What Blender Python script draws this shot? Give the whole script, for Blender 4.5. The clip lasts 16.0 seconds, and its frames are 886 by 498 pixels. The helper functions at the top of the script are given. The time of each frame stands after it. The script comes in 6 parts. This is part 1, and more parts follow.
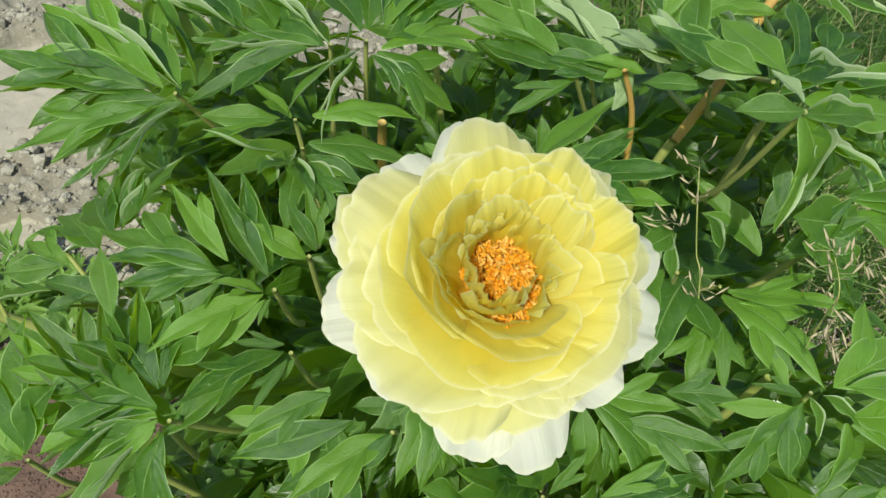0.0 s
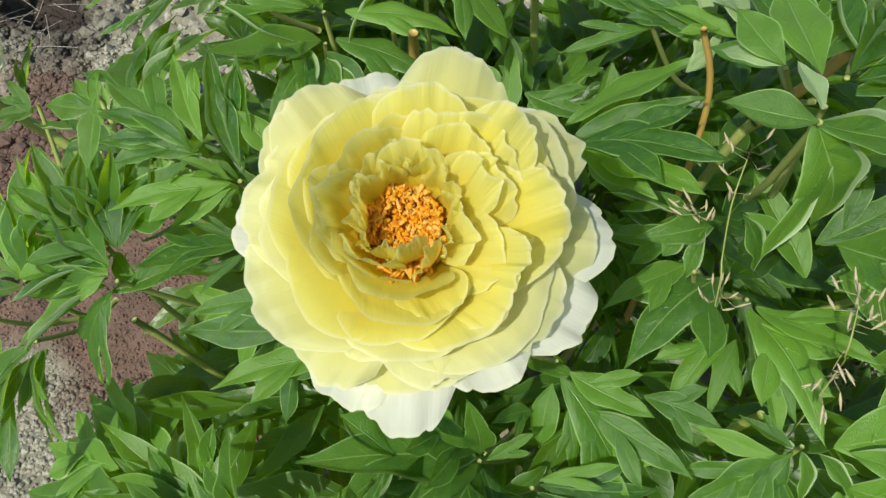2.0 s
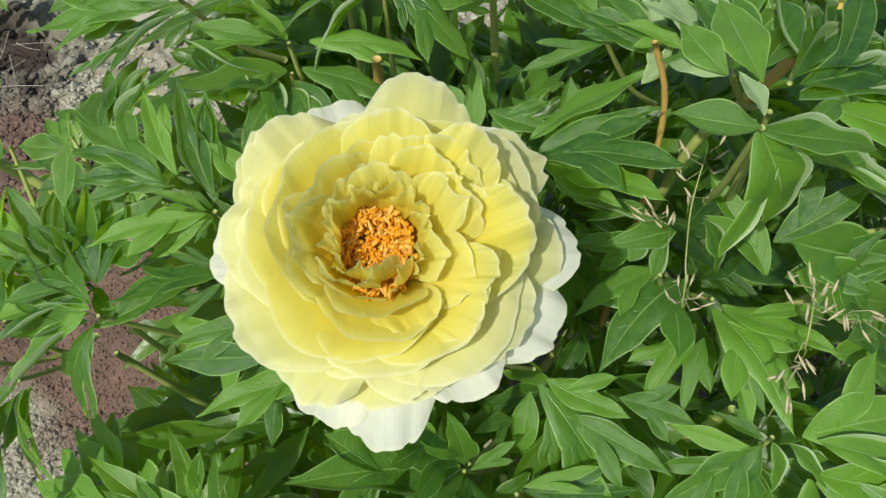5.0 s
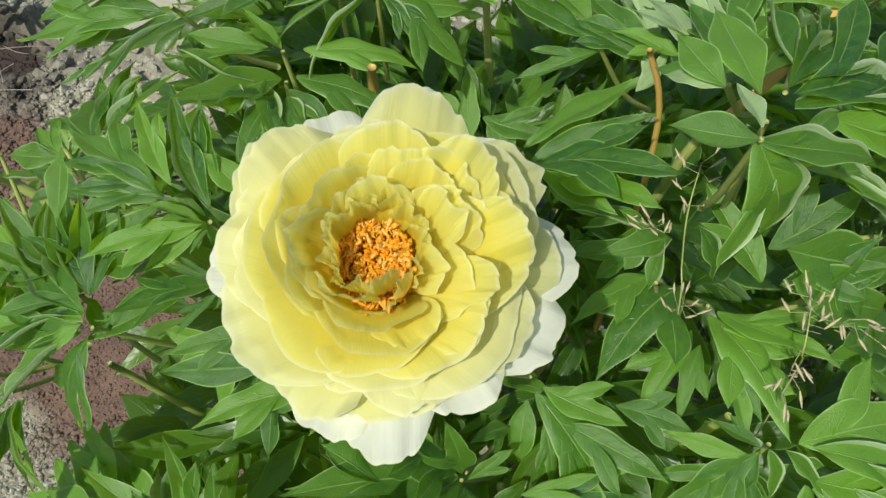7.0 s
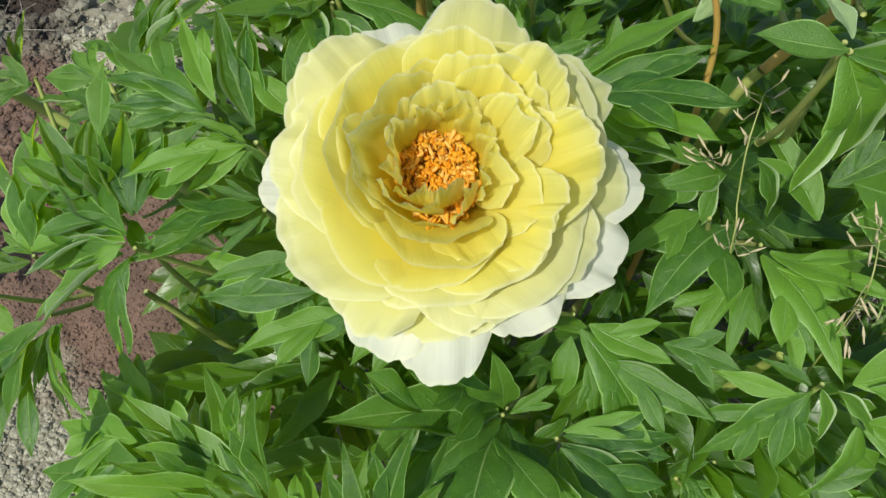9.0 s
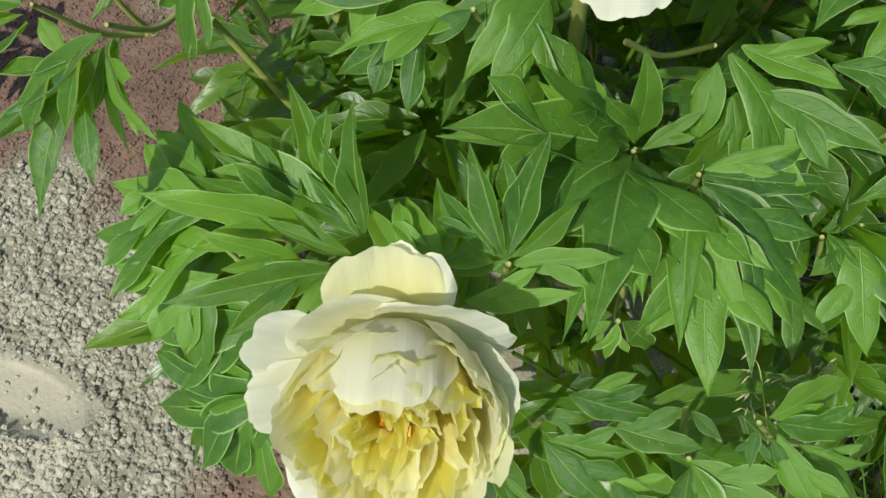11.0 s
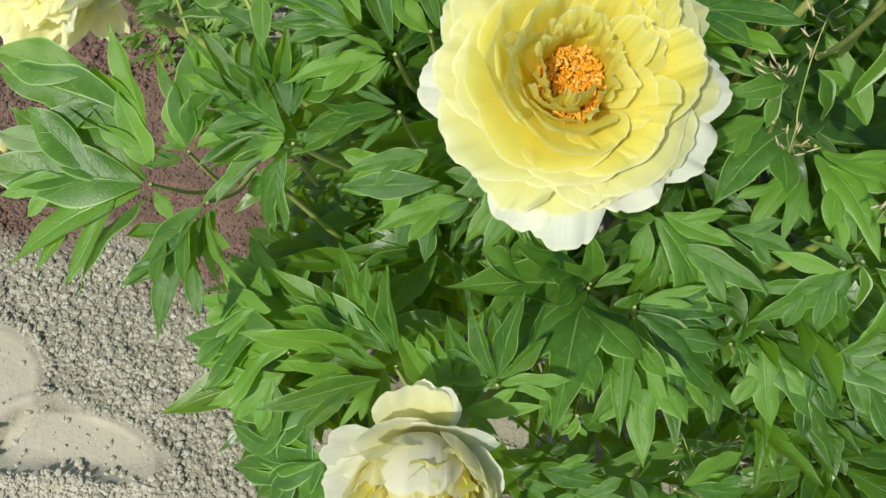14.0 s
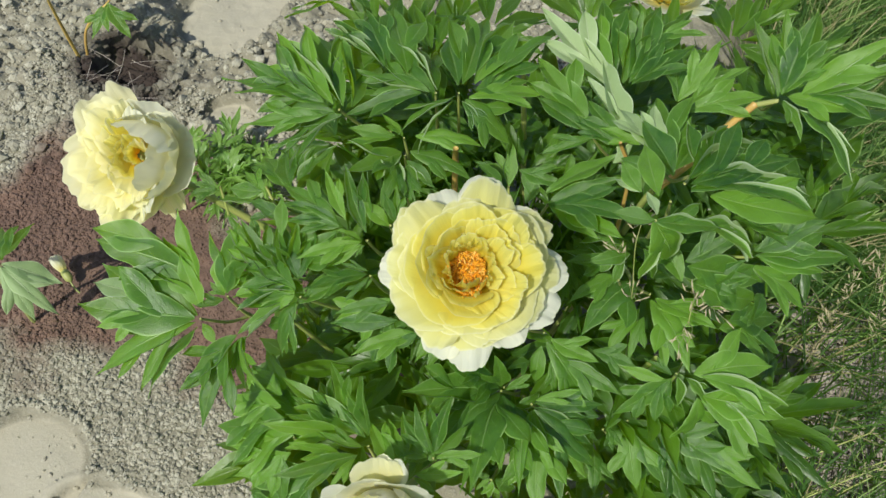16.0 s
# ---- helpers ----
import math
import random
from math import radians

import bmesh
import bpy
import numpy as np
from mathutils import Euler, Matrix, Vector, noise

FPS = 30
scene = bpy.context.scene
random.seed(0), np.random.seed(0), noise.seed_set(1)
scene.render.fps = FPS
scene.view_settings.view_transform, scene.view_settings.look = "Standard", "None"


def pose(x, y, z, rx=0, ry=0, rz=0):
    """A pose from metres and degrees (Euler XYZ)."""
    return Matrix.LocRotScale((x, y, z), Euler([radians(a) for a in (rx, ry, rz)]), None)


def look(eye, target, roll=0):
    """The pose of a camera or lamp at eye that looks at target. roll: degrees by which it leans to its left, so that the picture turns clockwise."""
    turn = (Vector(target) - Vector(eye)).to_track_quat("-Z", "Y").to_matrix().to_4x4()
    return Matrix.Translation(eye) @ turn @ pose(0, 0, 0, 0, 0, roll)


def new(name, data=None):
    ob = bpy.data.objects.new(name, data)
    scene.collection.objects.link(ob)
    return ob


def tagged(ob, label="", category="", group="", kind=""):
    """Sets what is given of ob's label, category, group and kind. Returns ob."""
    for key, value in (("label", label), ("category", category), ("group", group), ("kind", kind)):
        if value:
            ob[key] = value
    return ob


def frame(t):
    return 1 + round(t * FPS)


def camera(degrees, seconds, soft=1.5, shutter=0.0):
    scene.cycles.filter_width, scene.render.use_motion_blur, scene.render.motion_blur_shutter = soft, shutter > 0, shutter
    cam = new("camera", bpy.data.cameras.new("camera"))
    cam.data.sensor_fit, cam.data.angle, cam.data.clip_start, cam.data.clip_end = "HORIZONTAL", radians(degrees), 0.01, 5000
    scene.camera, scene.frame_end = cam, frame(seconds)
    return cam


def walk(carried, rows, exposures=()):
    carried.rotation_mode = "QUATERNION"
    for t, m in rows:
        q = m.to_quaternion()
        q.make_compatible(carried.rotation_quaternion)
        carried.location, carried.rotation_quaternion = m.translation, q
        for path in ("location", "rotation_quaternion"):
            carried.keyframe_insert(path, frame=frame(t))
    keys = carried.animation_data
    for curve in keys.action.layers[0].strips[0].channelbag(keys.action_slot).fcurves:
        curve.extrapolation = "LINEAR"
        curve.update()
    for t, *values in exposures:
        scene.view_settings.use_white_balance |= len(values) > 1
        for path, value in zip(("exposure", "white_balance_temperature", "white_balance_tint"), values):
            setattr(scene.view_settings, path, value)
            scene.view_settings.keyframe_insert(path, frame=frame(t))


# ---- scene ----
cam = camera(59.2, 16.0)
PATH = [
    (0, (0.015, 0.01, 1.01), (0.012, 1.324, -0.498), 1.2),
    (0.5, (0.075, 0.033, 0.993), (-0.21, 1.243, -0.574), -2.4),
    (1, (0.108, 0.055, 0.996), (-0.321, 1.163, -0.612), -3.9),
    (1.5, (0.124, 0.063, 0.993), (-0.313, 1.123, -0.646), -2.5),
    (2, (0.13, 0.065, 0.994), (-0.283, 1.119, -0.655), -1.4),
    (2.5, (0.132, 0.068, 0.996), (-0.27, 1.126, -0.653), -1.3),
    (3, (0.134, 0.064, 0.996), (-0.261, 1.134, -0.648), -1.5),
    (3.5, (0.137, 0.061, 1.001), (-0.254, 1.141, -0.637), -1.9),
    (4, (0.138, 0.058, 1.003), (-0.25, 1.153, -0.624), -2.2),
    (6.5, (0.13, 0.06, 1.009), (-0.213, 1.173, -0.617), -1.4),
    (7, (0.13, 0.062, 1.008), (-0.214, 1.176, -0.617), -1.4),
    (7.5, (0.128, 0.062, 1.008), (-0.217, 1.178, -0.615), -1.5),
    (8, (0.126, 0.059, 1.012), (-0.222, 1.172, -0.612), -1.6),
    (8.5, (0.126, 0.059, 1.01), (-0.224, 1.147, -0.63), -1.5),
    (9, (0.111, 0.045, 0.986), (-0.238, 1.078, -0.691), -1.3),
    (9.5, (0.086, 0.01, 0.939), (-0.254, 0.962, -0.787), -1.1),
    (10, (0.07, -0.021, 0.902), (-0.252, 0.893, -0.848), -0.5),
    (12.5, (0.065, -0.034, 0.862), (-0.223, 0.697, -0.977), -2.3),
    (13, (0.062, -0.031, 0.878), (-0.244, 0.72, -0.951), -3.5),
    (13.5, (0.072, -0.031, 0.914), (-0.251, 0.755, -0.897), -4.1),
    (14, (0.072, -0.034, 1.059), (-0.263, 0.809, -0.724), -3.4),
    (14.5, (0.093, -0.029, 1.189), (-0.253, 0.874, -0.562), -2.7),
    (15, (0.106, -0.056, 1.275), (-0.25, 0.899, -0.445), -2.1),
    (15.5, (0.13, -0.094, 1.323), (-0.24, 0.901, -0.371), -2.2),
    (16, (0.152, -0.111, 1.333), (-0.23, 0.909, -0.345), -2.6),
]
walk(cam, [(t, look(eye, target, roll)) for t, eye, target, roll in PATH],
     [(0.0, 0.42), (4.0, 0.44), (10.0, 0.42), (12.5, 0.56), (13.5, 0.52), (16.0, 0.37)])

# ---- world and sun ----
SUN_AZ, SUN_EL = 196.0, 51.0     # degrees: compass of the sun (0 = +y, 90 = +x) and its height
world = bpy.data.worlds.new("sky")
scene.world = world
world.use_nodes = True
wn = world.node_tree.nodes
sky = wn.new("ShaderNodeTexSky")
sky.sky_type, sky.sun_disc = "NISHITA", False
sky.sun_elevation, sky.sun_rotation = radians(SUN_EL), radians(SUN_AZ)
world.node_tree.links.new(sky.outputs[0], wn["Background"].inputs[0])
wn["Background"].inputs[1].default_value = 0.11
sun = new("sun", bpy.data.lights.new("sun", "SUN"))
sun.data.energy, sun.data.angle, sun.data.color = 3.9, radians(0.6), (1.0, 0.975, 0.90)
az, el = radians(SUN_AZ), radians(SUN_EL)
to_sun = Vector((math.sin(az) * math.cos(el), math.cos(az) * math.cos(el), math.sin(el)))
sun.matrix_world = look(to_sun * 10, (0, 0, 0))


# ---- materials ----
class Mat:
    """A small builder of node materials."""

    def __init__(self, name, rough=0.5):
        self.m = bpy.data.materials.new(name)
        self.m.use_nodes = True
        self.t = self.m.node_tree
        self.n = self.t.nodes
        self.p = self.n["Principled BSDF"]
        self.p.inputs["Roughness"].default_value = rough
        self.out = self.n["Material Output"]

    def link(self, a, b):
        self.t.links.new(a, b)

    def put(self, socket, v):
        if isinstance(v, (int, float)):
            socket.default_value = v
        elif isinstance(v, tuple):
            socket.default_value = (*v, 1.0) if len(v) == 3 and len(socket.default_value) == 4 else v
        else:
            self.link(v, socket)

    def coord(self, kind="Object"):
        return self.n.new("ShaderNodeTexCoord").outputs[kind]

    def noise(self, scale, detail=4, vec=None, rough=0.55, out="Fac"):
        k = self.n.new("ShaderNodeTexNoise")
        k.inputs["Scale"].default_value, k.inputs["Detail"].default_value = scale, detail
        k.inputs["Roughness"].default_value = rough
        self.link(vec or self.coord(), k.inputs["Vector"])
        return k.outputs[out]

    def voronoi(self, scale, vec=None, feature="F1", out="Distance"):
        k = self.n.new("ShaderNodeTexVoronoi")
        k.feature = feature
        k.inputs["Scale"].default_value = scale
        self.link(vec or self.coord(), k.inputs["Vector"])
        return k.outputs[out]

    def ramp(self, fac, *stops):
        k = self.n.new("ShaderNodeValToRGB")
        e = k.color_ramp.elements
        while len(e) < len(stops):
            e.new(0.5)
        for i, (pos, col) in enumerate(stops):
            e[i].position = pos
            e[i].color = (*col, 1) if isinstance(col, tuple) else (col, col, col, 1)
        self.link(fac, k.inputs[0])
        return k.outputs[0]

    def math(self, op, a, b=0.0, clamp=False):
        k = self.n.new("ShaderNodeMath")
        k.operation, k.use_clamp = op, clamp
        self.put(k.inputs[0], a)
        self.put(k.inputs[1], b)
        return k.outputs[0]

    def mix(self, fac, a, b, blend="MIX"):
        k = self.n.new("ShaderNodeMix")
        k.data_type, k.blend_type = "RGBA", blend
        self.put(k.inputs["Factor"], fac)
        self.put(k.inputs["A"], a)
        self.put(k.inputs["B"], b)
        return k.outputs["Result"]

    def uv(self):
        s = self.n.new("ShaderNodeSeparateXYZ")
        self.link(self.coord("UV"), s.inputs[0])
        return s.outputs[0], s.outputs[1]

    def rand(self):
        return self.n.new("ShaderNodeObjectInfo").outputs["Random"]

    def island(self):
        return self.n.new("ShaderNodeNewGeometry").outputs["Random Per Island"]

    def bump(self, height, strength, distance):
        k = self.n.new("ShaderNodeBump")
        k.inputs["Strength"].default_value, k.inputs["Distance"].default_value = strength, distance
        self.link(height, k.inputs["Height"])
        self.link(k.outputs[0], self.p.inputs["Normal"])
        return k.outputs[0]

    def color(self, c):
        self.put(self.p.inputs["Base Color"], c)

    def translucent(self, c, fac, normal=None):
        tr = self.n.new("ShaderNodeBsdfTranslucent")
        self.put(tr.inputs["Color"], c)
        if normal:
            self.link(normal, tr.inputs["Normal"])
        mx = self.n.new("ShaderNodeMixShader")
        mx.inputs[0].default_value = fac
        self.link(self.p.outputs[0], mx.inputs[1])
        self.link(tr.outputs[0], mx.inputs[2])
        self.link(mx.outputs[0], self.out.inputs["Surface"])


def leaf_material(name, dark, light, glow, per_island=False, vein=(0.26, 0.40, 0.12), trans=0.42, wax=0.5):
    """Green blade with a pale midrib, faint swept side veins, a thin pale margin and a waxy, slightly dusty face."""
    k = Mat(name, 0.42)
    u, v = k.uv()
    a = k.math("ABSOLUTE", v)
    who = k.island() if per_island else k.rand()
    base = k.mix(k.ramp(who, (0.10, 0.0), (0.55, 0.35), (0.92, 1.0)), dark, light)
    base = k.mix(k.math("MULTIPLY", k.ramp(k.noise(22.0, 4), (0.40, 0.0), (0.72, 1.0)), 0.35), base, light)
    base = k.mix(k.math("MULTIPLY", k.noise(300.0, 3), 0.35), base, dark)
    # midrib and swept side veins
    rib = k.ramp(a, (0.0, 1.0), (0.020, 0.7), (0.048, 0.0))
    wob = k.math("MULTIPLY", k.noise(60.0, 2), 0.05)
    side = k.math("PINGPONG", k.math("ADD", k.math("SUBTRACT", u, k.math("MULTIPLY", a, 0.16)), wob), 0.065)
    side = k.ramp(k.math("MULTIPLY", side, 15.4), (0.0, 0.55), (0.08, 0.2), (0.16, 0.0))
    side = k.math("MULTIPLY", side, k.ramp(a, (0.1, 1.0), (0.85, 0.1)))
    edge = k.ramp(a, (0.915, 0.0), (0.975, 0.9))
    base = k.mix(k.math("MULTIPLY", side, 0.55), base, vein)
    base = k.mix(k.math("MAXIMUM", k.math("MULTIPLY", rib, 0.75), edge), base, (vein[0] * 1.2, vein[1] * 1.2, vein[2] * 1.4))
    # pale flecks and a little grey bloom
    base = k.mix(k.ramp(k.noise(150.0, 2), (0.77, 0.0), (0.80, 0.5)), base, (0.26, 0.28, 0.14))
    base = k.mix(k.ramp(k.noise(14.0, 5), (0.52, 0.0), (0.78, 0.14)), base, (0.15, 0.21, 0.11))
    k.color(base)
    k.p.inputs["Specular IOR Level"].default_value = wax
    k.put(k.p.inputs["Roughness"], k.ramp(k.noise(50.0, 3), (0.3, 0.30), (0.7, 0.48)))
    quilt = k.math("SUBTRACT", k.math("MULTIPLY", k.noise(110.0, 3), 0.7), k.math("MULTIPLY", k.math("MAXIMUM", rib, side), 1.0))
    n = k.bump(quilt, 0.45, 0.0014)
    lit = k.mix(k.math("MULTIPLY", k.ramp(k.noise(40.0, 4), (0.3, 0.0), (0.8, 1.0)), 0.5), glow, (glow[0] * 0.72, glow[1] * 0.80, glow[2]))
    k.translucent(k.mix(k.math("MULTIPLY", k.math("MAXIMUM", rib, side), 0.5), lit, (0.40, 0.56, 0.08)), trans, n)
    return k.m


def petal_material(name, base, mid, rim, stops=(0.0, 0.35, 0.95), trans=0.5, sheer=0.14):
    """Thin petal tissue: part of the light is thrown back, part shines through it diffused, and a little passes straight through."""
    k = Mat(name, 0.5)
    u, v = k.uv()
    s = k.n.new("ShaderNodeCombineXYZ")
    k.link(k.math("MULTIPLY", u, 2.0), s.inputs[0])
    k.link(k.math("MULTIPLY", v, 34.0), s.inputs[1])
    k.link(k.math("MULTIPLY", k.rand(), 40.0), s.inputs[2])
    streak = k.noise(1.0, 4, s.outputs[0])
    t = k.math("ADD", u, k.math("MULTIPLY", k.math("SUBTRACT", streak, 0.5), 0.20))
    t = k.math("ADD", t, k.math("MULTIPLY", k.math("SUBTRACT", k.noise(30.0, 3), 0.5), 0.22))
    t = k.math("ADD", t, k.math("MULTIPLY", k.math("SUBTRACT", k.rand(), 0.5), 0.16))
    # the sides of a petal are as pale as its lip
    side = k.math("ABSOLUTE", k.math("SUBTRACT", k.math("MULTIPLY", v, 2.0), 1.0))
    t = k.math("ADD", t, k.math("MULTIPLY", k.ramp(side, (0.6, 0.0), (1.0, 0.30)), u))
    col = k.ramp(t, (stops[0], base), (stops[1], mid), (stops[2], rim))
    col = k.mix(k.ramp(k.math("MAXIMUM", u, k.math("MULTIPLY", side, 0.98)), (0.960, 0.0), (0.99, 0.55)), col, (0.82, 0.82, 0.60))
    k.color(col)
    k.p.inputs["Specular IOR Level"].default_value = 0.3
    h = k.math("ADD", streak, k.math("MULTIPLY", k.noise(90.0, 3), 0.5))
    n = k.bump(h, 0.30, 0.0010)
    k.translucent(k.mix(0.25, col, (1.0, 0.93, 0.30)), trans, n)
    clear = k.n.new("ShaderNodeBsdfTransparent")
    clear.inputs["Color"].default_value = (1.0, 0.97, 0.70, 1.0)
    last = k.out.inputs["Surface"].links[0].from_socket
    mx = k.n.new("ShaderNodeMixShader")
    mx.inputs[0].default_value = sheer
    k.link(last, mx.inputs[1])
    k.link(clear.outputs[0], mx.inputs[2])
    k.link(mx.outputs[0], k.out.inputs["Surface"])
    return k.m


def plain(name, a, b, scale=40.0, rough=0.6, relief=0.001, per_object=True):
    k = Mat(name, rough)
    c = k.mix(k.noise(scale, 4), a, b)
    if per_object:
        c = k.mix(k.math("MULTIPLY", k.rand(), 0.5), c, b)
    k.color(c)
    k.bump(k.noise(scale * 5, 3), 0.4, relief)
    return k.m


LEAF = leaf_material("peony leaf", (0.019, 0.074, 0.014), (0.150, 0.310, 0.034), (0.50, 0.78, 0.014), vein=(0.25, 0.40, 0.10), trans=0.42)
# darker leaf copy: the shade inside the bush is put into its colour
LEAF_SHADED = leaf_material("shaded inner peony foliage", (0.014, 0.052, 0.007), (0.085, 0.190, 0.012), (0.44, 0.68, 0.010), True, vein=(0.16, 0.27, 0.06), trans=0.46)
LEAF_PALE = leaf_material("leaf underside", (0.24, 0.35, 0.15), (0.34, 0.45, 0.21), (0.36, 0.52, 0.12), vein=(0.42, 0.50, 0.27), trans=0.35, wax=0.3)
PETAL = petal_material("inner petal", (0.84, 0.45, 0.010), (0.79, 0.68, 0.065), (0.77, 0.74, 0.22), (0.05, 0.42, 0.98), 0.60, 0.12)
PETAL_GUARD = petal_material("guard petal", (0.80, 0.60, 0.03), (0.73, 0.68, 0.11), (0.70, 0.70, 0.34), (0.0, 0.36, 1.0), 0.54, 0.13)
PETAL_WHITE = petal_material("white outer petal", (0.78, 0.67, 0.15), (0.75, 0.73, 0.42), (0.72, 0.73, 0.60), (0.0, 0.36, 0.80), 0.46, 0.10)
PETAL_CREAM = petal_material("cream petal", (0.88, 0.56, 0.03), (0.87, 0.78, 0.19), (0.86, 0.84, 0.52), (0.0, 0.26, 0.90), 0.56, 0.14)
STAMEN_MAT = Mat("orange stamens", 0.6)
STAMEN_MAT.color(STAMEN_MAT.ramp(STAMEN_MAT.island(), (0.0, (0.82, 0.38, 0.010)), (0.55, (0.88, 0.53, 0.035)), (0.95, (0.90, 0.68, 0.17))))
STAMEN_MAT.translucent((0.98, 0.62, 0.06), 0.55)
STAMEN = STAMEN_MAT.m
STEM = plain("green yellow stem", (0.16, 0.24, 0.05), (0.30, 0.30, 0.09), 30.0, 0.5)
STEM_GOLD = plain("yellow red stem", (0.42, 0.36, 0.08), (0.40, 0.22, 0.06), 24.0, 0.5)
WEED = leaf_material("low weed", (0.11, 0.23, 0.035), (0.20, 0.34, 0.06), (0.36, 0.56, 0.04), True)
GRASS_MAT = Mat("meadow grass", 0.6)
GRASS_MAT.p.inputs["Specular IOR Level"].default_value = 0.25
who = GRASS_MAT.island()
GRASS_MAT.color(GRASS_MAT.mix(GRASS_MAT.ramp(who, (0.86, 0.0), (0.90, 1.0)), GRASS_MAT.ramp(who, (0.0, (0.012, 0.042, 0.010)), (0.62, (0.044, 0.112, 0.020)), (0.85, (0.30, 0.42, 0.13))), (0.34, 0.29, 0.15)))
GRASS_MAT.translucent((0.34, 0.52, 0.05), 0.4)
GRASS = GRASS_MAT.m
STRAW = plain("dry straw", (0.46, 0.42, 0.36), (0.15, 0.115, 0.09), 14.0, 0.8, per_object=False)
FLORET = plain("dry grass floret", (0.42, 0.40, 0.20), (0.30, 0.24, 0.15), 90.0, 0.7)


def ground_material(name, crumb=False):
    """Sand, garden soil and turf by their place; a crumb has its own shade."""
    k = Mat(name, 0.95)
    co = k.coord()
    sep = k.n.new("ShaderNodeSeparateXYZ")
    k.link(co, sep.inputs[0])
    x, y = sep.outputs[0], sep.outputs[1]

    def spot(cx, cy, rx, ry, wob=0.5):
        dx = k.math("DIVIDE", k.math("SUBTRACT", x, cx), rx)
        dy = k.math("DIVIDE", k.math("SUBTRACT", y, cy), ry)
        d = k.math("SQRT", k.math("ADD", k.math("MULTIPLY", dx, dx), k.math("MULTIPLY", dy, dy)))
        return k.math("ADD", d, k.math("MULTIPLY", k.math("SUBTRACT", k.noise(7.0, 5), 0.5), wob * 2))

    sand = k.mix(k.noise(9.0, 4), (0.160, 0.152, 0.108), (0.245, 0.234, 0.172))
    if crumb:
        sand = k.mix(k.island(), (0.195, 0.188, 0.135), (0.385, 0.372, 0.285))
    sand = k.mix(k.ramp(k.voronoi(95.0), (0.15, 0.0), (0.55, 0.25)), sand, (0.19, 0.165, 0.10))
    sand = k.mix(k.ramp(k.noise(160.0, 4), (0.55, 0.0), (0.7, 0.5)), sand, (0.37, 0.355, 0.28))
    soil = k.mix(k.noise(12.0, 5), (0.055, 0.034, 0.025), (0.205, 0.125, 0.085))
    soil = k.mix(k.ramp(k.noise(120.0, 4), (0.5, 0.0), (0.72, 0.6)), soil, (0.07, 0.045, 0.035))
    ring = k.ramp(spot(*SOIL_SPOT), (0.75, 1.0), (1.0, 0.0))
    ring = k.math("MAXIMUM", ring, k.ramp(spot(*SOIL_FRONT), (0.75, 1.0), (1.0, 0.0)))
    ring = k.math("MAXIMUM", ring, k.ramp(spot(*SOIL_LEFT), (0.7, 1.0), (1.05, 0.0)))
    ring = k.math("MAXIMUM", ring, k.ramp(spot(*SOIL_MID), (0.7, 1.0), (1.0, 0.0)))
    col = k.mix(ring, sand, soil)
    pressed = 0.0
    for cx, cy, rx, ry, deep in HOLLOWS[:4]:
        pressed = k.math("MAXIMUM", pressed, k.ramp(spot(cx, cy, rx * 1.04, ry * 1.04, 0.14), (0.92, 1.0), (1.05, 0.0)))
        # the trodden crust has dried pale
        col = k.mix(k.ramp(spot(cx, cy, rx * 1.04, ry * 1.04, 0.14), (0.92, 0.75), (1.05, 0.0)), col, (0.37, 0.345, 0.255))
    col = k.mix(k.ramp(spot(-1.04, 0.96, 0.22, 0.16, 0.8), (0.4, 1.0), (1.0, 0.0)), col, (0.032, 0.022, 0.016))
    turf = k.mix(k.noise(30.0, 5), (0.030, 0.032, 0.016), (0.105, 0.085, 0.052))
    right = k.math("ADD", x, k.math("ADD", k.math("MULTIPLY", k.noise(6.0, 4), 0.25), k.math("MULTIPLY", k.math("SUBTRACT", k.noise(0.7, 4), 0.5), k.math("MULTIPLY", k.math("ABSOLUTE", k.math("SUBTRACT", y, 0.5)), 1.2))))
    turf = k.mix(k.math("MULTIPLY", k.ramp(right, (0.95, 0.0), (1.8, 1.0)), k.ramp(k.noise(2.5, 5), (0.35, 0.35), (0.65, 1.0))), turf, (0.050, 0.085, 0.022))
    col = k.mix(k.ramp(right, (0.42, 0.0), (0.56, 1.0)), col, turf)
    k.color(col)
    rough = k.math("ADD", k.noise(140.0, 5), k.math("MULTIPLY", k.noise(520.0, 3), 0.4))
    warp = k.mix(0.012, co, k.noise(60.0, 2, out="Color"))
    crumbs = k.math("MAXIMUM", k.math("SUBTRACT", 0.7, k.voronoi(115.0, warp)), k.math("SUBTRACT", 0.62, k.voronoi(210.0, warp)))
    k.bump(k.math("ADD", rough, k.math("MULTIPLY", crumbs, k.math("SUBTRACT", 1.0, k.math("MULTIPLY", pressed, 0.72)))), 0.34, 0.005)
    return k.m


SOIL_SPOT = (-0.30, 0.50, 0.36, 0.30)
SOIL_FRONT = (0.00, 0.03, 0.26, 0.15)
SOIL_MID = (-0.62, 0.47, 0.24, 0.16)
SOIL_LEFT = (-0.86, 0.52, 0.32, 0.34)
# trodden hollows and a planting hole: centre, half widths, depth
HOLLOWS = [(-0.715, 0.045, 0.108, 0.098, 0.024), (-0.500, -0.005, 0.132, 0.076, 0.020), (-0.90, 1.28, 0.125, 0.20, 0.022),
           (-0.74, 0.905, 0.065, 0.048, 0.014), (-1.03, 0.98, 0.10, 0.075, 0.045)]
GROUND = ground_material("sandy soil")
CRUMB = ground_material("soil crumbs", True)


# ---- mesh helpers ----
WORLD = {}


